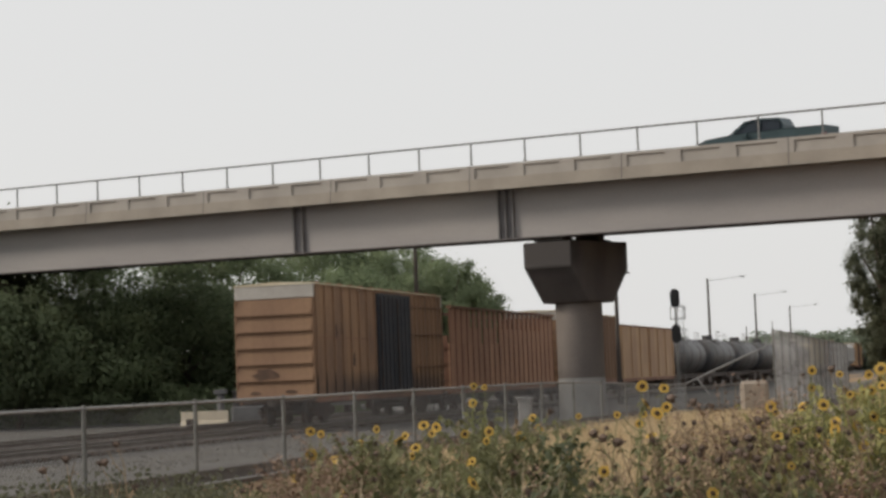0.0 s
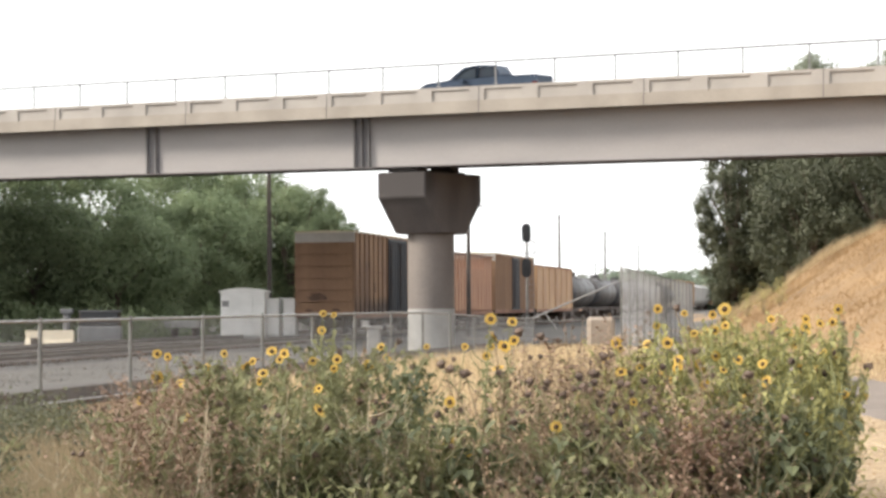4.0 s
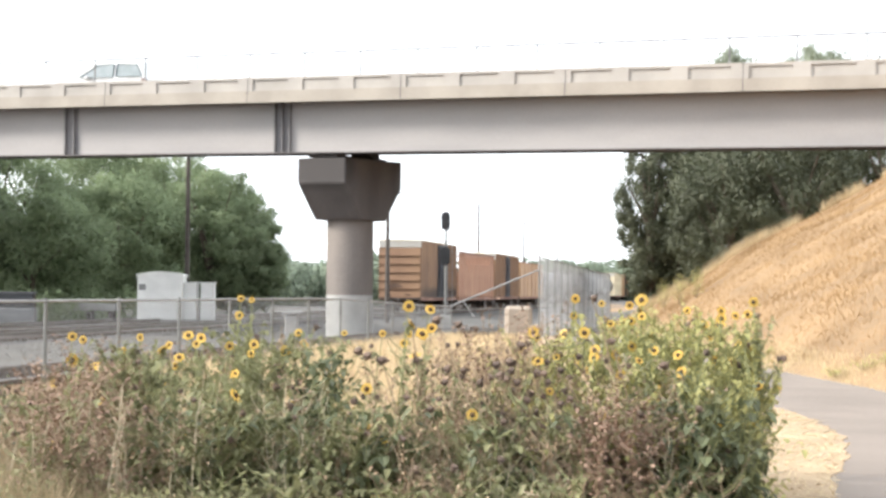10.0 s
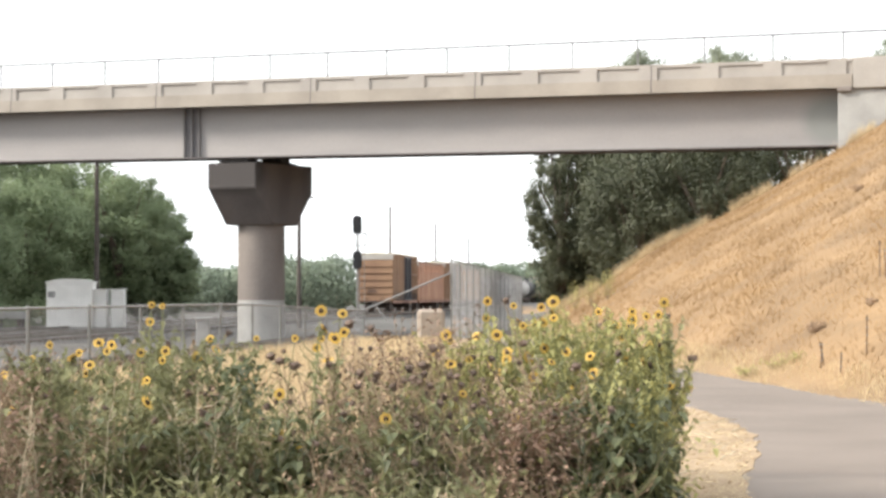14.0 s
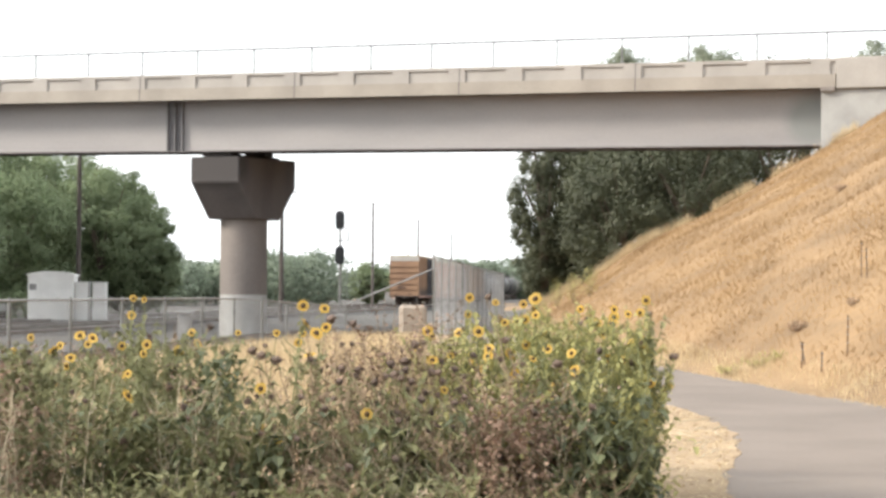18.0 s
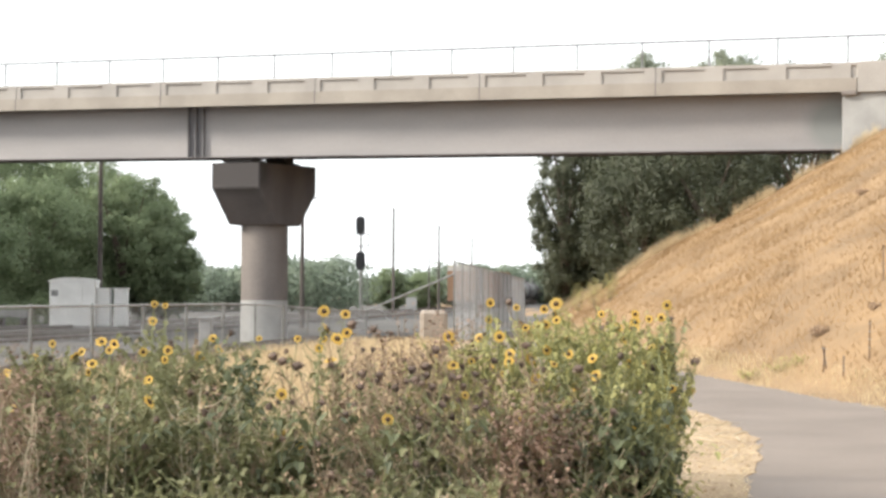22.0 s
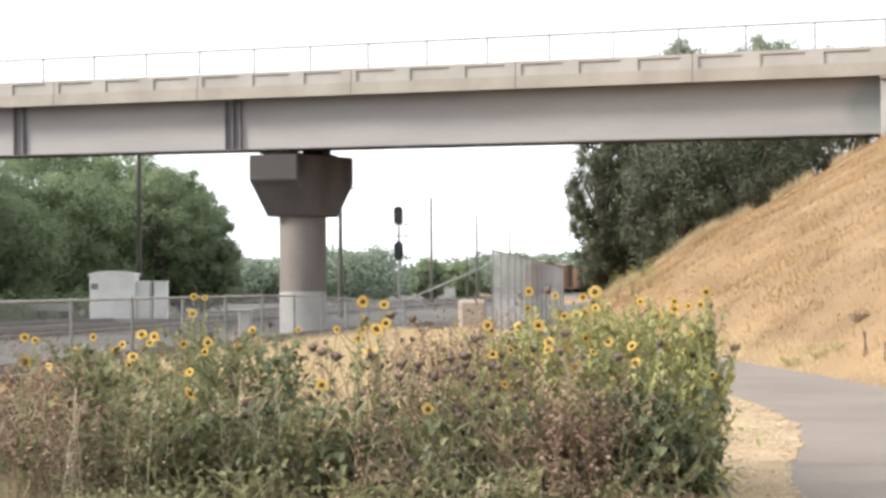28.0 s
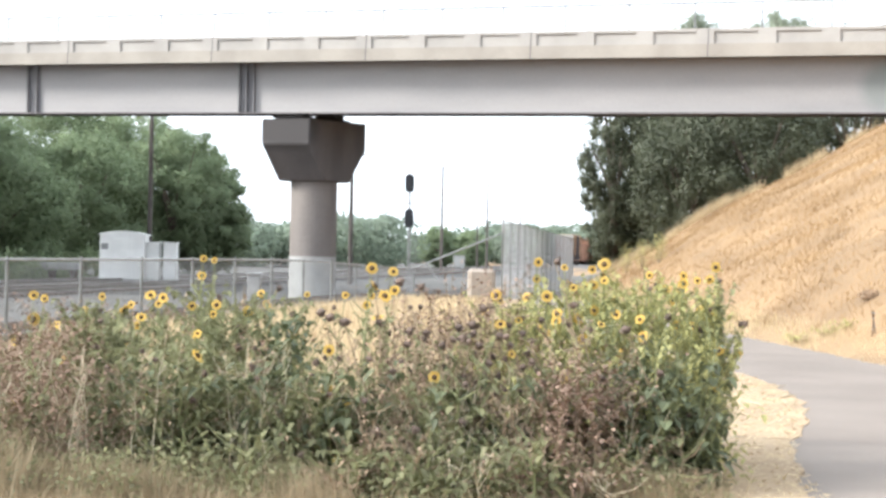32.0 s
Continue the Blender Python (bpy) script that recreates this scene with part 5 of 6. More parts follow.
# ---- on the slope ----
def stake(az, y, h, lean):
    x = y * math.tan(radians(az))
    z = ground_z(x, y)
    k = thing("fence_stake", "rusty steel fence stake standing on the dry slope", "stake", pose(x, y, z, 0, lean, 0), group="stakes on the slope")
    part("stake_shaft", Geo().box(-0.009, 0.009, -0.003, 0.003, -0.25, h).box(-0.003, 0.003, 0.0031, 0.015, -0.25, h), RUST, k)
    for j in range(4):
        part("wire_clip", Geo().box(-0.018, 0.018, -0.012, -0.0031, h * (0.3 + 0.2 * j), h * (0.3 + 0.2 * j) + 0.012), GALV, k)


for az, y, h, lean in ((11.56, 27.5, 0.40, 3), (11.66, 27.6, 0.36, -10), (12.15, 26.5, 0.30, 2), (12.92, 26.6, 0.58, 1), (13.33, 32.0, 0.62, 0), (13.5, 31.6, 0.5, -2)):
    stake(az, y, h, lean)


def slope_shrub(az, y, w, h, seed, leaf, label, n=900):
    r = np.random.default_rng(seed)
    x = y * math.tan(radians(az))
    t = thing("shrub", label, "shrub", pose(x, y, ground_z(x, y) - 0.04))
    g = Geo()
    for i in range(14):
        a, e = r.uniform(0, 6.28), r.uniform(0.4, 1.0)
        g.tube((0, 0, 0), (math.cos(a) * w * e, math.sin(a) * w * e, h * r.uniform(0.5, 1.0)), 0.008, 0.002, 4)
    part("twig_frame", g, STEMD, t)
    o = unit(n, r) * (r.uniform(0, 1, n)[:, None] ** 0.5) * np.array([w, w, h * 0.5]) + np.array([0, 0, h * 0.52])
    L = r.uniform(0.02, 0.06, n)
    part("foliage", cards("foliage", o, unit(n, r), unit(n, r), L, L * 0.6, leaf), leaf, t)


slope_shrub(11.44, 30.5, 0.20, 0.22, 1, DRYLEAF, "small brown dried tumbleweed on the slope", 500)
slope_shrub(13.1, 30.0, 0.12, 0.14, 2, DRYLEAF, "small brown dried tumbleweed on the slope", 300)
slope_shrub(12.7, 48.0, 0.28, 0.22, 3, DRYLEAF, "small brown dried tumbleweed on the slope", 500)
for i, (az, y) in enumerate(((9.4, 30.3), (10.2, 29.6), (10.8, 29.2))):
    slope_shrub(az, y, 0.34, 0.2, 10 + i, SUNLEAF_Y, "low faded green weed at the foot of the slope", 130)
for i, (az, y) in enumerate(((4.6, 62.0), (5.1, 60.0), (4.1, 66.0), (3.6, 63.0))):
    slope_shrub(az, y, 0.3, 1.1, 30 + i, SUNLEAF_Y, "tall yellowing weed on the edge of the slope", 500)


# ---- dry grass ----
def blades(name, pts, hmin, hmax, wid, material, label, r, lean=0.45):
    """Tufts of blades as thin tapering triangles, one stuff mesh."""
    p = np.asarray(pts, float)
    k = len(p)
    a = r.uniform(0, 6.283, k)
    h = r.uniform(hmin, hmax, k)
    tip = p + np.stack([np.cos(a) * h * lean * r.uniform(0, 1, k), np.sin(a) * h * lean * r.uniform(0, 1, k), h], 1)
    b = r.uniform(0, 6.283, k)
    s = np.stack([np.cos(b), np.sin(b), np.zeros(k)], 1) * (wid * r.uniform(0.6, 1.4, k))[:, None]
    vs = np.stack([p - s, p + s, tip], 1).reshape(-1, 3)
    me = bpy.data.meshes.new(name)
    me.vertices.add(3 * k)
    me.vertices.foreach_set("co", vs.ravel())
    me.loops.add(3 * k)
    me.loops.foreach_set("vertex_index", np.arange(3 * k))
    me.polygons.add(k)
    me.polygons.foreach_set("loop_start", np.arange(k) * 3)
    me.polygons.foreach_set("loop_total", np.full(k, 3))
    me.materials.append(material)
    me.update(calc_edges=True)
    return solid(name, me, material, label, "grass", kind="stuff")


def scatter(n, x0, x1, y0, y1, keep, r, clump=0.0, per=12):
    out = []
    while len(out) < n:
        x, y = r.uniform(x0, x1), r.uniform(y0, y1)
        if not keep(x, y):
            continue
        m = per if clump else 1
        for _ in range(m):
            xx, yy = x + r.normal() * clump, y + r.normal() * clump
            if keep(xx, yy):
                out.append((xx, yy, ground_z(xx, yy) - 0.03))
    return out


def grass():
    r = np.random.default_rng(3)
    hill = lambda x, y: x > toe_x(y) + 0.35 and x < 24
    blades("hill_grass", scatter(190000, 3, 24, 16, 92, hill, r, 0.6, 8), 0.05, 0.14, 0.011, STRAW, "short dry golden grass covering the embankment", r, 1.3)
    blades("hill_tufts", scatter(30000, 3, 24, 16, 90, hill, r, 0.3, 6), 0.10, 0.26, 0.006, STRAW, "scattered taller tufts of dry grass on the embankment", r, 0.7)
    crest = lambda x, y: x > toe_x(y) + 0.5 and -1.3 < x * BN.x + (y - BRIDGE0.y) * BN.y < -0.2 and x * BA.x + (y - BRIDGE0.y) * BA.y < 17.5 and noise.noise(Vector((x * 0.9, y * 0.9, 6))) > -0.05
    blades("crest_grass", scatter(6500, 3, 24, 60, 80, crest, r, 0.25, 8), 0.12, 0.55, 0.008, STRAW_P, "feathery taller grass along the crest under the bridge", r, 0.6)
    foot = lambda x, y: toe_x(y) - 0.22 < x < toe_x(y) + 0.7
    blades("foot_grass", scatter(24000, 3, 9, 12, 80, foot, r, 0.15, 10), 0.05, 0.17, 0.008, STRAW_P, "pale taller dry grass along the foot of the slope", r)
    flat = lambda x, y: fence_x(y) - 0.1 < x < PATHX(y) - 1.1 and (x / y > -0.25 or y < 15)
    blades("flat_grass", scatter(30000, -9, 2.5, 18, 60, flat, r, 0.3, 10), 0.08, 0.35, 0.010, STRAW_P, "sparse dry grass between fence and footpath", r)
    tall = lambda x, y: -4.12 * y / 12 < x < (-2.6 if y < 11.2 else -3.3 * y / 12)
    blades("tall_dry_grass", scatter(7500, -6.2, -2.4, 10.2, 15.5, tall, r, 0.15, 12), 0.12, 0.50, 0.004, NEARG, "tall pale dry grass among the weeds", r, 0.9)
    edge = lambda x, y: (x < -0.8 - 0.5 * (y - 10.2) or x > 0.55) and noise.noise(Vector((x * 1.7, y * 2.6, 4))) > -0.12 + (0.16 if x > -2.7 else 0)
    blades("front_straw", scatter(11000, -4.4, 1.3, 10.15, 10.95, edge, r, 0.10, 14), 0.08, 0.32, 0.0032, NEARG, "soft pale straw standing before the weeds", r, 0.8)
    front = lambda x, y: x < 1.0
    blades("near_grass", scatter(26000, -7, 1.2, 8.6, 12.4, front, r, 0.12, 14), 0.04, 0.2, 0.004, NEARG, "trampled pale dry grass in front of the sunflowers", r, 0.9)


def litter():
    """Broken straw lying flat on the verge and the near ground."""
    r = np.random.default_rng(21)
    n = 5000
    y = r.uniform(9, 32, n)
    x = np.array([PATHX(v) for v in y]) - np.abs(r.normal(0, 0.7, n)) + 0.05
    z = np.array([ground_z(a, b) for a, b in zip(x, y)]) + 0.066
    a = r.uniform(0, 6.283, n)
    L = r.uniform(0.03, 0.16, n)
    me = cards("straw_litter", np.stack([x, y, z], 1), np.tile([0.0, 0, 1], (n, 1)) + r.normal(0, 0.2, (n, 3)), np.stack([np.cos(a), np.sin(a), a * 0], 1), L, L * 0.06 + 0.004, STRAW_P)
    solid("straw_litter", me, STRAW_P, "broken dry straw lying on the sandy verge", "straw", kind="stuff")


def PATHX(y):
    pts = ((-12, 1.2), (0, 1.4), (12.6, 2.02), (17, 2.84), (20, 3.04), (23, 2.9), (30, 2.25), (45, 1.4), (60, 0.9), (110, 2.0))
    for (a, p), (b, q) in zip(pts, pts[1:]):
        if y <= b:
            return p + (q - p) * (y - a) / (b - a)
    return 2.0


def low_weeds():
    r = np.random.default_rng(33)
    cs, ns, ls = [], [], []
    for _ in range(330):
        x, y = r.uniform(-5.2, 1.15), r.uniform(10.2, 12.4)
        if y < 10.9 and r.random() < 0.5:
            continue
        k = int(r.integers(14, 40))
        h = r.uniform(0.08, 0.3)
        p = r.normal(0, 1, (k, 3)) * np.array([0.09, 0.09, 0.0]) + np.array([x, y, ground_z(x, y)])
        p[:, 2] += r.uniform(0.01, h, k)
        cs.append(p)
        ns.append(unit(k, r) + np.array([0, 0, 0.6]))
        ls.append(r.uniform(0.02, 0.055, k))
    dark = len(cs)
    for _ in range(1100):
        x, y = r.uniform(-8.2, -3.7), 10 + 11 * r.random() ** 1.3
        if x < fence_x(y) + 0.2 or (x / y > -0.29 and r.random() < 0.8) or (x / y > -0.345 and y < 15.5 and r.random() < 0.75):
            continue
        k = int(r.integers(20, 60))
        h = r.uniform(0.15, 0.55)
        p = r.normal(0, 1, (k, 3)) * np.array([0.14, 0.14, 0.0]) + np.array([x, y, ground_z(x, y)])
        p[:, 2] += r.uniform(0.01, h, k)
        cs.append(p)
        ns.append(unit(k, r) + np.array([0, 0, 0.6]))
        ls.append(r.uniform(0.03, 0.08, k))
    back = slice(dark, len(cs))
    c, nn, L = np.concatenate(cs[back]), np.concatenate(ns[back]), np.concatenate(ls[back])
    solid("fence_weeds", cards("fence_weeds", c, nn, unit(len(c), r), L, L * 0.6, WEED_D), WEED_D, "low dull dark weeds along the gravel edge", "weeds", kind="stuff")
    del cs[back], ns[back], ls[back]
    for _ in range(110):
        x, y = r.uniform(-2.4, 1.25), r.uniform(10.5, 11.6)
        k = int(r.integers(10, 30))
        p = r.normal(0, 1, (k, 3)) * np.array([0.10, 0.10, 0.0]) + np.array([x, y, ground_z(x, y)])
        p[:, 2] += r.uniform(0.01, r.uniform(0.08, 0.25), k)
        cs.append(p)
        ns.append(unit(k, r) + np.array([0, 0, 0.5]))
        ls.append(r.uniform(0.02, 0.05, k))
    for _ in range(190):
        x, y = r.uniform(-3.7, 0.2), r.uniform(10.15, 10.95)
        if noise.noise(Vector((x * 1.7, y * 2.6, 4))) > 0.15:
            continue
        k = int(r.integers(16, 44))
        p = r.normal(0, 1, (k, 3)) * np.array([0.09, 0.07, 0.0]) + np.array([x, y, ground_z(x, y)])
        p[:, 2] += r.uniform(0.01, r.uniform(0.10, 0.34), k)
        cs.append(p)
        ns.append(unit(k, r) + np.array([0, 0, 0.5]))
        ls.append(r.uniform(0.015, 0.045, k))
    c, nn, L = np.concatenate(cs), np.concatenate(ns), np.concatenate(ls)
    solid("low_weeds", cards("low_weeds", c, nn, unit(len(c), r), L, L * 0.6, SUNLEAF), SUNLEAF, "low grey-green weeds in dry grass before the sunflowers", "weeds", kind="stuff")


grass()
litter()
low_weeds()


# ---- sunflowers ----
def leaf_mesh(geo, base, direction, length, width, droop):
    """A pointed heart-shaped leaf folded along its middle."""
    d = Vector(direction).normalized()
    s = d.cross(Vector((0, 0, 1)))
    s = s.normalized() if s.length > 1e-3 else Vector((1, 0, 0))
    up = s.cross(d)
    def at(u, v, w):
        return Vector(base) + d * (u * length) + s * (v * width) + up * (w * width) - Vector((0, 0, droop * u * u * length))
    vs = [at(0, 0, 0), at(0.18, 0.5, 0.12), at(0.55, 0.42, 0.12), at(1.0, 0, 0), at(0.55, -0.42, 0.12), at(0.18, -0.5, 0.12), at(0.5, 0, -0.05)]
    geo.add(vs, [(0, 1, 2, 6), (6, 2, 3), (0, 6, 4, 5), (6, 3, 4)])


def head_meshes(n_var=4):
    out = []
    for k in range(n_var):
        r = random.Random(40 + k)
        R = 0.021
        d = Geo()
        rings = []
        for q, z in ((1.0, -0.012), (1.05, 0.0), (0.8, 0.012), (0.3, 0.016)):
            rings.append([(R * q * math.cos(a), R * q * math.sin(a), z) for a in (2 * math.pi * i / 10 for i in range(10))])
        d.loft(rings)
        p = Geo()
        for ring in range(2):
            n = 13
            for i in range(n):
                a = 2 * math.pi * (i + 0.5 * ring) / n + r.uniform(-0.08, 0.08)
                L = r.uniform(0.026, 0.036)
                w = 0.0085
                tilt = r.uniform(-0.006, 0.012) - 0.004 * ring
                ca, sa = math.cos(a), math.sin(a)
                f = lambda u, v, z: (ca * u - sa * v, sa * u + ca * v, z)
                p.add([f(R * 0.85, -w * 0.5, 0), f(R * 0.85, w * 0.5, 0), f(R + L * 0.55, w, tilt * 0.6), f(R + L, 0, tilt), f(R + L * 0.55, -w, tilt * 0.6)], [(0, 1, 2, 3, 4)])
        b = Geo()
        for i in range(8):
            a = 2 * math.pi * i / 8
            b.tube((0, 0, -0.02), (0.03 * math.cos(a), 0.03 * math.sin(a), -0.006), 0.006, 0.001, 3)
        out.append((d.mesh("disc", DISC), p.mesh("petals", PETAL), b.mesh("calyx", STEMG)))
    dead = Geo()
    rings = []
    for q, z in ((0.2, -0.040), (0.75, -0.028), (1.0, -0.008), (0.95, 0.006), (0.5, 0.012)):
        rings.append([(0.022 * q * math.cos(a), 0.022 * q * math.sin(a), z) for a in (2 * math.pi * i / 9 for i in range(9))])
    dead.loft(rings)
    rd = random.Random(6)
    for i in range(16):
        a = 2 * math.pi * i / 16
        dead.tube((0.018 * math.cos(a), 0.018 * math.sin(a), -0.008), (0.038 * rd.uniform(.7, 1.2) * math.cos(a), 0.038 * rd.uniform(.7, 1.2) * math.sin(a), rd.uniform(-0.02, 0.022)), 0.005, 0.001, 3)
    return out, dead.mesh("dead_head", DEADHEAD)


HEADS, DEAD = head_meshes()


def add_head(parent, p, aim_dir, kind, scale=1.0):
    q = Vector(aim_dir).to_track_quat("Z", "Y").to_matrix().to_4x4()
    m = Matrix.Translation(p) @ q @ Matrix.Rotation(random.random() * 6.28, 4, "Z") @ Matrix.Scale(scale, 4)
    if kind == "dead":
        ob = part("dead_head", DEAD, DEADHEAD, parent, "dark dried seed head")
        ob.matrix_local = m
        return
    d, pe, br = random.choice(HEADS)
    ob = part("flower_head", d, DISC, parent, "yellow sunflower head with dark centre")
    ob.matrix_local = m
    part("petals", pe, PETAL, ob)
    part("calyx", br, STEMG, ob)


def plant(x, y, height, style, seed, lean=(0, 0), heads=3, width=0.28, leaves=60, tip_head=None, low=False, leaf_size=1.0, small=False):
    """One branching sunflower plant; style green, yellow, dry or red."""
    r = random.Random(seed)
    names = {"green": ("sunflower_plant", "leafy green wild sunflower with small yellow blooms", SUNLEAF, STEMG),
             "yellow": ("sunflower_plant", "yellow-green wild sunflower plant in full bloom", SUNLEAF_Y, STEMG),
             "dry": ("sunflower_plant", "withered brown wild sunflower with dark seed heads", DRYLEAF, STEMD),
             "dark": ("sunflower_plant", "broad-leaved dark green sunflower plant in the thicket", DARKLEAF, STEMG),
             "red": ("dock_plant", "dry reddish-brown weed with seed-covered stems", REDWEED, STEMD),
             "pale": ("sunflower_plant", "bleached dry sunflower stalk with few leaves", DRYLEAF, STEMW)}
    nm, label, lm, sm = names[style]
    if small:
        nm, label = ("leafy_weed_plant", "small leafy grey-green weed in dry grass") if style in ("green", "yellow", "dark") else ("dry_weed_plant", "small withered brown weed in dry grass")
    z0 = ground_z(x, y) - 0.02
    P = thing(nm, label, "sunflower" if nm[0] == "s" else "weed", pose(x, y, z0), group="roadside sunflowers" if nm[0] == "s" else "")
    st, lf = Geo(), Geo()
    tips = []
    pts = []
    reach = r.uniform(1.42, 1.76)
    p = Vector((0, 0, 0))
    tot = Vector((lean[0] if x < 0.5 else min(lean[0], max((reach - 0.2) * y / 12 - x, 0.0)), lean[1], height))
    n = 7
    for i in range(n + 1):
        u = i / n
        pts.append(Vector((tot.x * u * u, tot.y * u * u, height * u)) + Vector((r.gauss(0, 0.012), r.gauss(0, 0.012), 0)) * (i > 0) * (i < n or tip_head is None))
    rad = {"red": 0.006, "pale": 0.006}.get(style, 0.010)
    for i in range(n):
        st.tube(pts[i], pts[i + 1], rad * (1 - 0.75 * i / n), rad * (1 - 0.75 * (i + 1) / n), 5, False)
    tips.append((pts[-1], pts[-1] - pts[-2]))
    seg = [(pts[i], pts[i + 1]) for i in range(1, n)]
    nb = 9 if style in ("green", "yellow", "dark") else 7
    for b in range(nb):
        u = 0.15 + 0.75 * (b + r.random()) / nb
        i = min(int(u * n), n - 1)
        s = pts[i].lerp(pts[i + 1], u * n - i)
        a = r.uniform(0, 6.28)
        L = r.uniform(0.5, 1.0) * width * (1.25 - 0.6 * u) * 1.3
        e = s + Vector((math.cos(a) * L, math.sin(a) * L, L * r.uniform(0.7, 1.6)))
        if x > 0.5:
            lim = (reach - 0.1 * e.z) * y / 12 - x
            e.x = e.x if e.x < lim else max(lim - abs(r.gauss(0, 0.08)), 0.02)
        if e.z > height * 1.02:
            e.z = height * r.uniform(0.85, 1.0)
        mid = s.lerp(e, 0.5) + Vector((math.cos(a), math.sin(a), -0.3)) * L * 0.12
        st.tube(s, mid, rad * 0.45, rad * 0.35, 4, False)
        st.tube(mid, e, rad * 0.35, rad * 0.22, 4, False)
        seg += [(s, mid), (mid, e)]
        tips.append((e, e - mid))
    for _ in range(leaves):
        a, b = r.choice(seg)
        if not low and a.z < height * 0.3 and r.random() < 0.5:
            a, b = r.choice(seg)
        q = a.lerp(b, r.random())
        if low and r.random() < 0.45:
            w = width * r.uniform(0.1, 0.9)
            g = r.uniform(0, 6.28)
            q = Vector((math.cos(g) * w, math.sin(g) * w, height * r.uniform(0.03, 0.6)))
        an = r.uniform(0, 6.28)
        if style == "red":
            L = r.uniform(0.012, 0.03)
            leaf_mesh(lf, q + Vector((r.gauss(0, .012), r.gauss(0, .012), r.gauss(0, .02))), (math.cos(an), math.sin(an), r.uniform(-1, 1)), L, L * 0.8, 0)
        else:
            big = 1.25 - 0.5 * q.z / height
            L = r.uniform(0.03, 0.085) * big * leaf_size * (1.0 if style in ("green", "yellow", "dark") else 0.7)
            leaf_mesh(lf, q, (math.cos(an), math.sin(an), r.uniform(-0.7, 0.35)), L, L * r.uniform(0.55, 0.8) * (1 if style in ("green", "yellow", "dark") else 0.5), r.uniform(0.1, 0.7))
    part("stem", st, sm, P)
    part("leaves", lf, lm, P)
    random.shuffle(tips)
    if tip_head is not None:
        add_head(P, pts[-1] + Vector((0, -0.015, 0)), (r.uniform(-0.35, 0.35), -1, r.uniform(0.0, 0.5)), "flower", tip_head)
        tips = [t for t in tips if (t[0] - pts[-1]).length > 0.05]
    for (p, d) in tips[:heads]:
        if style in ("dry", "pale"):
            add_head(P, p, d.normalized() + Vector((0, -0.3, 0.2)), "dead", r.uniform(0.6, 0.95))
        elif style != "red":
            add_head(P, p, (r.uniform(-1, 1), r.uniform(-1.2, 0.3), r.uniform(0.0, 0.9)), "flower" if r.random() < 0.72 else "dead", r.uniform(0.6, 0.95))
    return P


def bush_top(x):
    """Height of the thicket by the place across it, at 12 m."""
    pts = ((-6.5, 0.5), (-5.0, 0.62), (-4.3, 0.66), (-4.0, 0.55), (-3.4, 0.72), (-3.15, 1.0), (-2.88, 1.13), (-2.2, 1.17), (-1.95, 1.30), (-1.6, 1.26), (-1.36, 1.2), (-1.24, 0.85), (-0.9, 0.85), (-0.7, 1.22), (-0.3, 1.27), (0.06, 1.30), (0.5, 1.37), (0.9, 1.41), (1.45, 1.41), (1.56, 1.15), (1.62, 0.9))
    for (a, p), (b, q) in zip(pts, pts[1:]):
        if x <= b:
            return p + (q - p) * max(0, x - a) / (b - a)
    return 0.5


def thicket():
    r = random.Random(11)
    for i in range(300):
        d = 10.9 + 3.1 * r.random() ** 1.1
        t = r.uniform(-5.4, 1.44)
        x, y = t * d / 12, d
        front = d < 11.8
        top = bush_top(t) * (r.uniform(0.5, 0.85) if front else r.uniform(0.85, 1.03))
        top = max(1.43 - (1.5 - top) * d / 12, 0.3)
        u = r.random()
        if t > 0.75:
            st = "yellow" if d > 12.0 or u < 0.35 else "green"
            if t < 0.95 and front and u < 0.65:
                st = "red"
        elif t > 0.0:
            st = "yellow" if d > 12.2 else "red" if front and u < (0.75 if t > 0.45 else 0.4) and t > 0.3 else ("green", "dry", "yellow", "yellow")[int(u * 4)]
        elif t > -0.8:
            st = ("dry", "green", "dry", "red", "green", "dry", "pale")[int(u * 7)]
        elif t > -1.27:
            if d > 11.6 or u < 0.2:
                continue
            st = ("green", "dry", "green")[int(u * 3)]
        elif t > -2.75:
            st = ("green", "green", "pale", "green", "green", "red", "dry")[int(u * 7)]
        elif t > -3.3:
            st = ("red", "red", "green", "red", "dry")[int(u * 5)]
        elif t > -4.1:
            if u < 0.9:
                continue
            st = "pale"
        else:
            if u < 0.4:
                continue
            st = ("green", "dry", "green")[int((u - 0.4) / 0.61 * 3)]
        plant(x, y, top, st, 500 + i, (r.gauss(0, 0.10), r.gauss(0, 0.08)), heads=(0 if t < -3.3 or front and st == "green" else r.randint(2, 4) if st == "dry" else r.randint(0, 2)), width=0.18 if st == "pale" else 0.36, low=front, leaf_size={"green": 0.9, "yellow": 0.75}.get(st, 0.95),
              leaves={"green": 250, "yellow": 270, "dry": 130, "red": 300, "pale": 26}[st])


thicket()


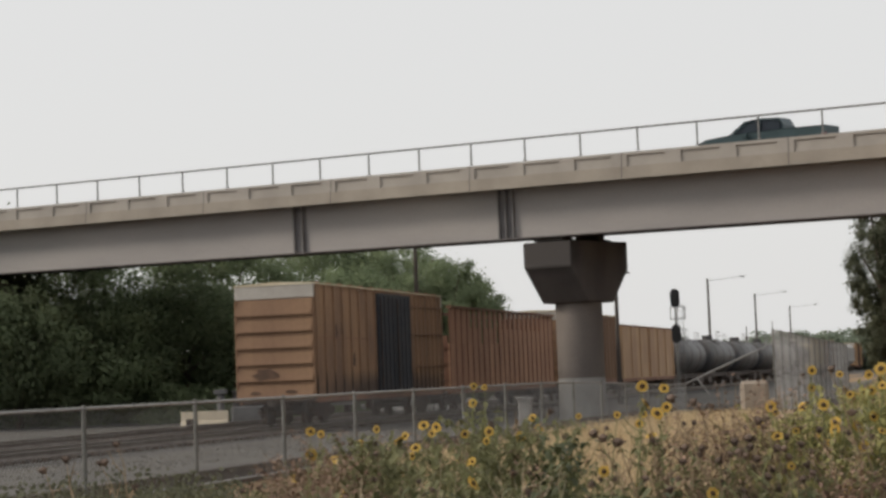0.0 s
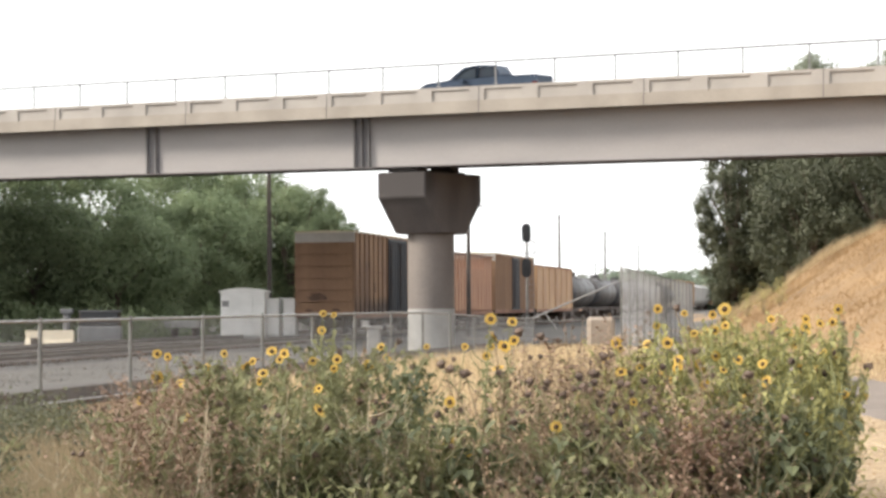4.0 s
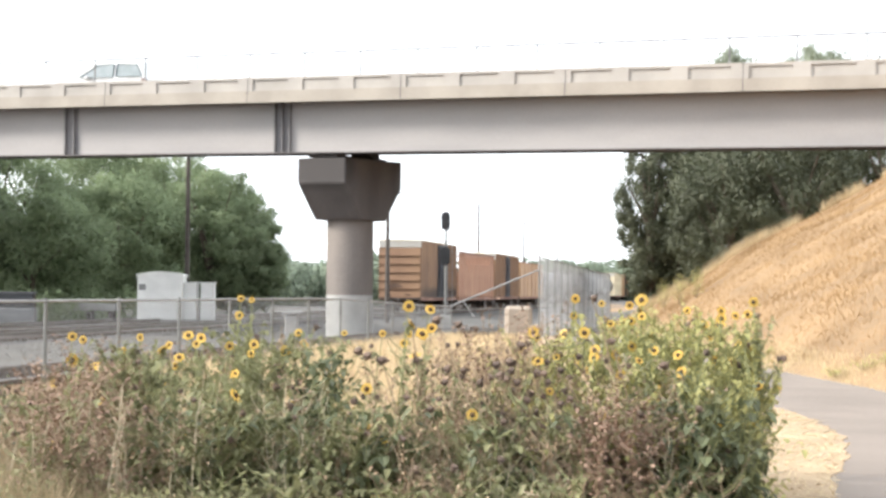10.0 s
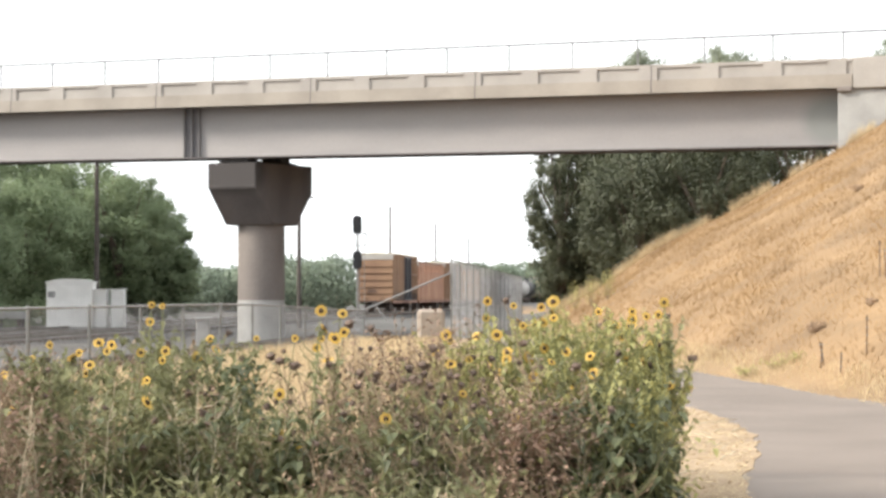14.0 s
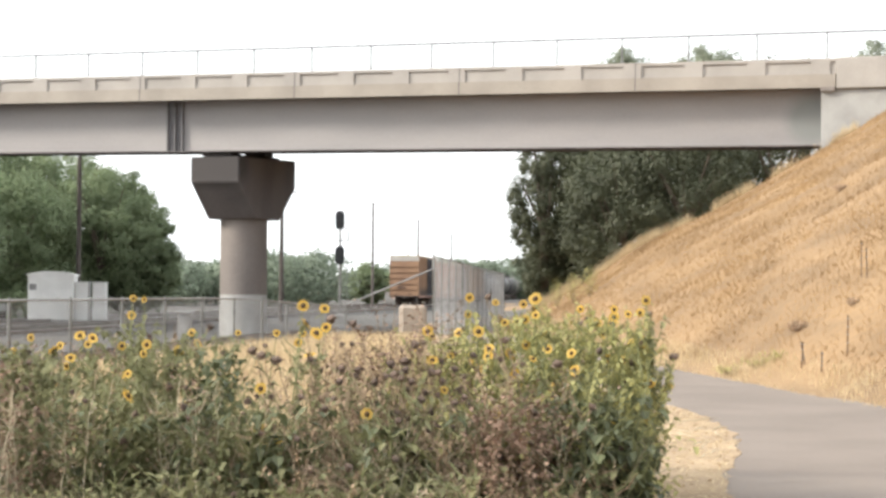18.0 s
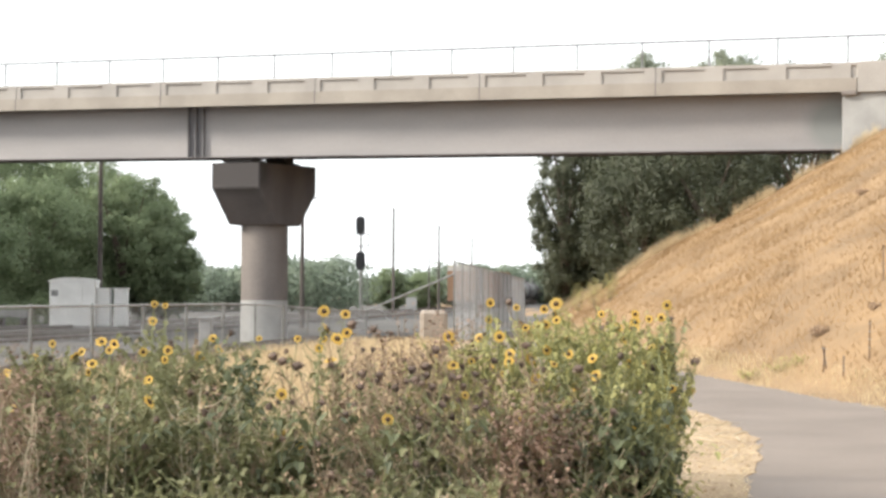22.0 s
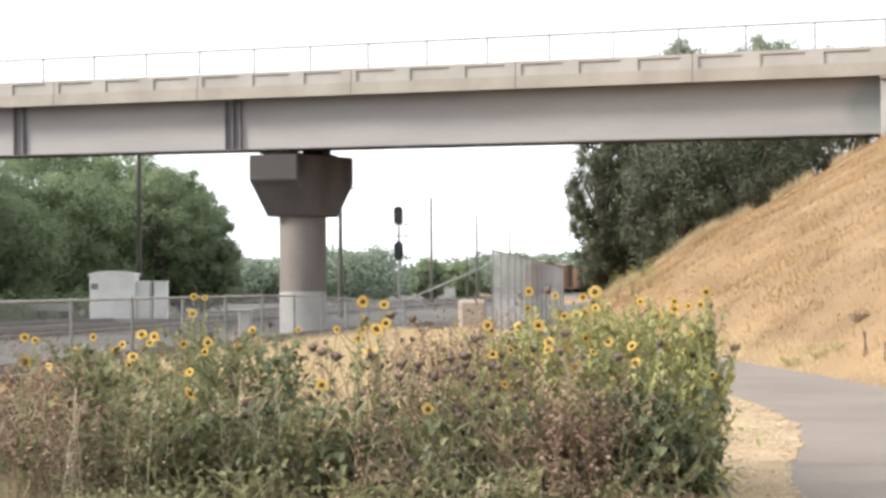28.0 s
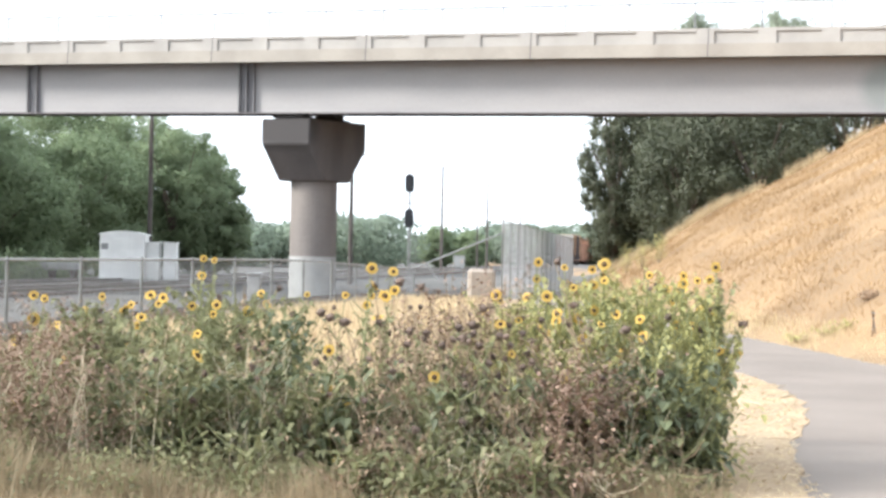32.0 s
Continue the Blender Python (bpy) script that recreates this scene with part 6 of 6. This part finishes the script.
def edge_plants():
    """Dark broad leaves at the low end of the thicket, and sunlit yellow-green plants behind them."""
    r = random.Random(44)
    for i in range(22):
        t, d = r.uniform(0.90, 1.42), r.uniform(10.8, 11.6)
        plant(t * d / 12, d, r.uniform(0.4, 0.98), "dark", 3300 + i, (r.gauss(0, 0.06), 0), heads=0, width=0.26, leaves=120, low=True, leaf_size=1.4)
    for i in range(13):
        t, d = r.uniform(0.3, 1.3), r.uniform(10.9, 11.7)
        plant(t * d / 12, d, r.uniform(0.55, 1.0), "green", 3360 + i, (r.gauss(0, 0.08), 0), heads=0, width=0.3, leaves=210, low=True, leaf_size=0.95)
    for i in range(13):
        t, d = r.uniform(0.42, 0.9), r.uniform(10.6, 11.0)
        plant(t * d / 12, d, r.uniform(0.62, 1.02), "red", 3380 + i, (r.gauss(0, 0.06), 0), heads=0, width=0.24, leaves=300)
    for i in range(20):
        t, d = r.uniform(0.35, 1.5), r.uniform(11.8, 12.9)
        top = 1.43 - (1.5 - bush_top(t) * r.uniform(0.88, 1.02)) * d / 12
        plant(t * d / 12, d, top, "yellow", 3400 + i, (r.gauss(0, 0.08), 0), heads=1, width=0.3, leaves=280, leaf_size=0.75)


edge_plants()


def leafy_stands():
    """Broad dark leaves that stand out singly in the middle of the thicket."""
    r = random.Random(52)
    for i in range(15):
        t, d = r.uniform(-1.05, 0.5), r.uniform(10.9, 11.3)
        plant(t * d / 12, d, r.uniform(0.5, 0.9), "dark", 3500 + i, (r.gauss(0, 0.08), 0), heads=0, width=0.24, leaves=34, leaf_size=1.7)
    for i in range(5):
        t, d = r.uniform(-1.45, -1.25), r.uniform(11.4, 11.9)
        plant(t * d / 12, d, r.uniform(0.95, 1.22), "dark", 3530 + i, (r.gauss(0, 0.06), 0), heads=0, width=0.2, leaves=80, leaf_size=1.2)
    for i in range(6):
        t, d = r.uniform(-2.6, -1.3), r.uniform(10.9, 11.4)
        plant(t * d / 12, d, r.uniform(0.5, 0.95), "dark", 3560 + i, (r.gauss(0, 0.08), 0), heads=0, width=0.24, leaves=46, leaf_size=1.3)


leafy_stands()


def pale_stalks():
    """Bleached bare stalks that stand up thin and straight before the green."""
    r = random.Random(63)
    at = [(-2.83, 0.80), (-2.71, 0.84), (-2.20, 0.97), (-2.1, 0.92), (-1.67, 0.81), (-1.62, 0.9), (-3.24, 0.7), (-3.18, 0.66)]
    at += [(r.uniform(-3.15, -1.3), r.uniform(0.5, 0.95)) for _ in range(12)] + [(r.uniform(-0.95, 0.9), r.uniform(0.4, 0.8)) for _ in range(16)]
    for i, (t, z) in enumerate(at):
        y = r.uniform(10.85, 11.15)
        X, Z = t * y / 12, 1.5 - (1.5 - z) * y / 12
        plant(X, y, Z - ground_z(X, y) + 0.02, "pale", 3700 + i, (r.gauss(0, 0.05), 0), heads=0, width=0.22 if i in (4, 5) else 0.11, leaves=8, leaf_size=0.7)


pale_stalks()


def dock_stand():
    """Reddish seeding weeds that stand in two clumps among the sunflowers."""
    r = random.Random(91)
    for i in range(30):
        if i < 14:
            t, d = r.uniform(-3.35, -2.7), r.uniform(10.9, 12.4)
        else:
            t, d = r.uniform(-0.7, 0.45), r.uniform(11.7, 13.0)
        top = 1.5 - (1.5 - bush_top(t) * (r.uniform(0.7, 1.02) if t < -0.35 else r.uniform(0.9, 1.07))) * d / 12
        plant(t * d / 12, d, max(top, 0.4), "red", 3000 + i, (r.gauss(0, 0.1), r.gauss(0, 0.06)), heads=0, width=0.34, leaves=230)


dock_stand()


def small_weeds():
    r = random.Random(19)
    for i in range(150):
        d = r.uniform(10.25, 11.5)
        t = r.uniform(-2.9, 1.35) if r.random() < 0.8 else r.uniform(-1.3, 0.3)
        if (t < -2.3 and r.random() < 0.5) or (t < -1.0 and d < 10.9 and r.random() < 0.7):
            continue
        u = r.random()
        st = "red" if (0.4 < t < 0.95 and u < 0.5) or (t < -2.0 and u < 0.4) else "green" if u < 0.42 else "dry" if u < 0.72 else "red" if u < 0.86 else "pale"
        h = r.uniform(0.22, 0.5) if d < 10.8 else r.uniform(0.35, 0.75)
        plant(t * d / 12, d, h, st, 2000 + i, (r.gauss(0, 0.07), r.gauss(0, 0.05)), heads=(r.randint(0, 1) if st == "dry" else 0), width=0.26,
              leaves={"green": 90, "dry": 70, "red": 160, "pale": 14}[st], low=True, leaf_size=0.95, small=True)


small_weeds()

# the tallest and nearest blooms: place across at 12 m, height, size
BLOOMS_A = ((-0.79, 1.40, 1.25), (-0.65, 1.38, 1.10), (-0.64, 1.26, 1.10), (-0.82, 1.16, 0.90), (-0.79, 1.22, 0.90), (-0.96, 1.22, 0.80), (-1.89, 1.44, 0.80), (-1.82, 1.43, 0.70), (-1.90, 1.33, 1.00), (-2.15, 1.18, 1.10), (-2.18, 1.14, 0.90), (-2.36, 1.13, 0.90), (-1.96, 1.13, 1.00), (-1.80, 1.14, 1.10), (-1.82, 1.08, 0.90), (-1.59, 1.10, 1.20), (-1.51, 1.22, 0.90), (-1.92, 0.95, 0.80), (-1.06, 0.86, 1.15), (-1.07, 0.60, 1.20), (-0.94, 0.53, 0.80), (-0.37, 0.70, 1.20), (0.02, 1.24, 1.20), (0.35, 1.24, 1.25))
BLOOMS_B = ((0.29, 1.46, 1.00), (0.46, 1.43, 0.80), (0.64, 1.42, 0.90), (1.47, 1.45, 1.10), (1.23, 1.34, 1.10), (1.23, 1.39, 0.90), (1.40, 1.37, 0.90), (1.32, 1.36, 0.90), (0.65, 1.32, 1.00), (0.80, 1.13, 1.00), (0.41, 1.06, 1.00), (0.38, 1.00, 0.90), (0.13, 0.86, 0.80), (0.28, 1.35, 0.90), (0.52, 1.30, 0.90), (0.72, 1.35, 0.90), (-3.0, 1.18, 1.00), (-2.55, 1.18, 0.90), (1.01, 1.39, 0.80), (0.17, 1.08, 0.80), (-1.21, 1.22, 0.70), (-2.93, 1.16, 0.90))


def blooms():
    for i, (x, z, s) in enumerate(BLOOMS_A + BLOOMS_B):
        y = 11.7 + 0.8 * ((i * 7) % 10) / 10 if z > 0.95 else 10.95 + 0.03 * (i % 5)
        X = x * y / 12
        Z = 1.5 - (1.5 - z) * y / 12
        plant(X - 0.05, y, Z - ground_z(X, y) + 0.02, "yellow" if x > 0 else "green", 900 + i, (0.05, 0), heads=1, width=0.12, leaves=26, tip_head=s * 0.64)


blooms()

# dark seed heads on leaning brown stalks: place across at 12 m, height
SEEDS = ((-1.12, 1.11), (-1.06, 1.08), (-0.97, 1.05), (-0.61, 1.32), (-0.47, 1.29), (-0.43, 0.99), (-0.54, 1.0), (-0.33, 0.91), (-0.28, 0.83), (-0.2, 0.96), (-0.15, 0.97), (-0.1, 0.86),
         (-0.06, 1.16), (-0.22, 1.03), (-0.25, 0.95), (-0.13, 1.05), (0.05, 0.98), (0.12, 0.92), (-0.02, 0.8), (0.2, 1.0), (0.29, 0.77), (0.32, 1.09), (0.53, 1.19), (0.41, 1.47), (0.86, 1.04), (0.72, 0.72), (-4.36, 1.14), (-4.45, 1.02), (-4.9, 0.98), (-4.72, 1.05))


def seed_stalks():
    r = random.Random(77)
    for i, (x, z) in enumerate(SEEDS):
        y = 11.0 + 0.4 * r.random()
        X, Z = x * y / 12, 1.5 - (1.5 - z) * y / 12
        lean = r.uniform(0.12, 0.3)
        P = plant(X + lean, y, Z - ground_z(X, y) + 0.02, "dry", 1300 + i, (-lean, 0), heads=3, width=0.13, leaves=24)
        add_head(P, Vector((-lean, 0, Z - ground_z(X, y) + 0.02)), (r.uniform(-.5, .5), -0.6, 0.8), "dead", r.uniform(0.8, 1.1))


seed_stalks()


# ---- vehicles ----
def vehicle(name, label, paint, body, glass, length, wheels):
    """Side profiles (x forward, z) lofted across with tumblehome; the nose points to +x."""
    v = thing(name, label, "car")
    def shell(prof, w0, w1, zsplit):
        g = Geo()
        wid = lambda z: w0 + (w1 - w0) * max(0.0, z - zsplit) / 0.7
        g.loft([[(x, sgn * (wid(z) - ins), z) for x, z in prof] for sgn, ins in ((-1, 0.0), (-1, -0.06), (1, -0.06), (1, 0.0))])
        return g
    part("body", shell(body, 0.90, 0.88, 1.0), paint, v, bevel=0.03)
    for i, gl in enumerate(glass):
        part("cabin" if i == 0 else "window", shell(gl, 0.86 if i == 0 else 0.885, 0.66 if i == 0 else 0.69, 1.0), paint if i == 0 else (GLASS_K if paint in (PAINT["teal"], PAINT["navy"]) else GLASS_D), v, bevel=0.02 if i == 0 else 0)
    for x in wheels:
        for sgn in (-1, 1):
            w = part("wheel", Geo().tube((0, -0.11, 0), (0, 0.11, 0), 0.36, n=18), TYRE, v)
            w.location = (x, sgn * 0.86, 0.36)
            part("rim", Geo().tube((0, -0.118, 0), (0, 0.118, 0), 0.22, n=12), GALV, w)
    for sgn in (-1, 1):
        part("headlight", Geo().box(length / 2 - 0.12, length / 2 + 0.005, sgn * 0.68 - 0.16, sgn * 0.68 + 0.16, 0.72, 0.88), LENS, v)
        part("taillight", Geo().box(-length / 2 - 0.005, -length / 2 + 0.2, sgn * 0.87 - 0.1, sgn * 0.87 + 0.1, 0.78, 1.04), TAIL, v)
        part("mirror", Geo().box(0.55, 0.72, *sorted((sgn * 0.92, sgn * 1.12)), 1.08, 1.24), paint, v, bevel=0.03)
    return v


def pickup(paint, label):
    b = [(-2.9, 0.55), (-2.9, 1.34), (-1.0, 1.34), (1.3, 1.26), (2.5, 1.14), (2.85, 0.98), (2.9, 0.5)]
    c = [(-1.05, 1.0), (-1.0, 1.5), (-0.82, 1.84), (0.1, 1.89), (0.78, 1.79), (1.58, 1.15), (1.58, 1.0)]
    w = [[(-0.88, 1.15), (-0.88, 1.6), (-0.74, 1.76), (0.0, 1.8), (0.0, 1.15)], [(0.1, 1.15), (0.1, 1.8), (0.4, 1.78), (0.68, 1.7), (1.34, 1.17), (1.34, 1.15)]]
    return vehicle("pickup_truck", label, paint, b, [c] + w, 5.8, (-1.75, 1.85))


def suv(paint, label, h=1.78, rack=False, long=1.0, gap=0.0):
    b = [(-2.15, 0.5), (-2.18, 1.05), (1.6, 1.08), (2.05, 0.95), (2.18, 0.75), (2.18, 0.4)]
    c = [(-2.1, 1.0), (-2.02, 1.3), (-1.68, h - 0.07), (-1.2, h - 0.01), (-0.3, h), (0.3, h - 0.07), (1.25, 1.1), (1.25, 1.0)]
    w = [[(-1.98, 1.16), (-1.66, h - 0.17), (-0.7, h - 0.12), (-0.7, 1.16)], [(-0.62, 1.16), (-0.62, h - 0.13), (0.16, h - 0.15), (1.0, 1.16)]]
    w[0] = [(x - (gap if x > -0.8 else 0), z) for x, z in w[0]]
    low = min(1.0, h / 1.7)
    b, c = [[(x * long, z * low if z < 1.2 else z) for x, z in q] for q in (b, c)]
    w = [[(x * long, z * low if z < 1.2 else z) for x, z in q] for q in w]
    v = vehicle("suv", label, paint, b, [c] + w, 4.36 * long, (-1.3 * long, 1.35 * long))
    if rack:
        for y in (-0.5, 0.5):
            part("roof_rack", Geo().box(-1.5, 0.1, y - 0.03, y + 0.03, h - 0.03, h + 0.035), BEARING, v, "dark roof rack rail", 0.01)
    return v


def sedan(paint, label):
    b = [(-2.35, 0.45), (-2.38, 0.95), (-1.7, 1.02), (1.2, 1.0), (2.2, 0.85), (2.36, 0.65), (2.36, 0.35)]
    c = [(-2.2, 0.95), (-2.15, 1.08), (-1.02, 1.46), (-0.3, 1.54), (0.25, 1.49), (1.15, 1.0), (1.15, 0.95)]
    w = [[(-1.25, 1.10), (-0.88, 1.34), (-0.38, 1.39), (-0.38, 1.10)], [(-0.25, 1.10), (-0.25, 1.39), (0.12, 1.35), (0.62, 1.10)]]
    return vehicle("sedan", label, paint, b, [c] + w, 4.72, (-1.4, 1.4))


CARS = ((pickup(PAINT["teal"], "dark teal pickup truck crossing the bridge"), -0.05, 24.2),
        (pickup(PAINT["navy"], "dark blue-green pickup truck crossing the bridge"), 3.65, 22.4),
        (suv(PAINT["navy"], "dark blue sport utility vehicle crossing the bridge"), 6.73, 22.3),
        (suv(PAINT["white"], "white sport utility vehicle crossing the bridge", 1.93, False, 1.2, 0.06), 8.90, 21.5),
        (suv(PAINT["silver"], "pale silver-blue estate car crossing the bridge", 1.47, True), 29.51, 20.6),
        (sedan(PAINT["white"], "white sedan crossing the bridge"), 30.87, 27.0))


# ---- what moves ----
def motions():
    times = [0, 4, 8, 12, 16, 20, 24, 28, 32]
    for c, ws, ahead in TRAIN:
        rows = []
        for t in times:
            p = TRACK0 + TU * (rear_at(t) + ahead)
            rows.append((t, pose(p.x, p.y, 0, 0, 0, TRACK_RZ)))
        walk(c, rows)
    for w in [q for _, ws, _ in TRAIN[:4] for q in ws]:
        x, y, z = w.location
        rows, t = [], 0.0
        while t <= 32.0001:
            rows.append((t, pose(x, y, z, 0, math.degrees(rear_at(t) / 0.43) % 360, 0)))
            t += 0.05
        walk(w, rows)
    for i, (c, t0, v) in enumerate(CARS):
        # waits on the right approach, crosses at an even speed, ends far along the bridge
        wait, end = 46 + 9 * i, -60 - 10 * i
        go, stop = t0 - wait / v, t0 - end / v
        rows = []
        for t in sorted({0.0, 32.0} | {k * 0.5 for k in range(65) if go - 1 < k * 0.5 < stop + 1}):
            s = min(wait, max(end, -v * (t - t0)))
            p = BRIDGE0 + BA * s + BN * 5.0
            rows.append((t, pose(p.x, p.y, bz(s) + 2.66 + CROSS * 4.0, -3.43, math.degrees(math.atan(-0.0103)), BRIDGE_RZ + 180)))
        walk(c, rows)


motions()
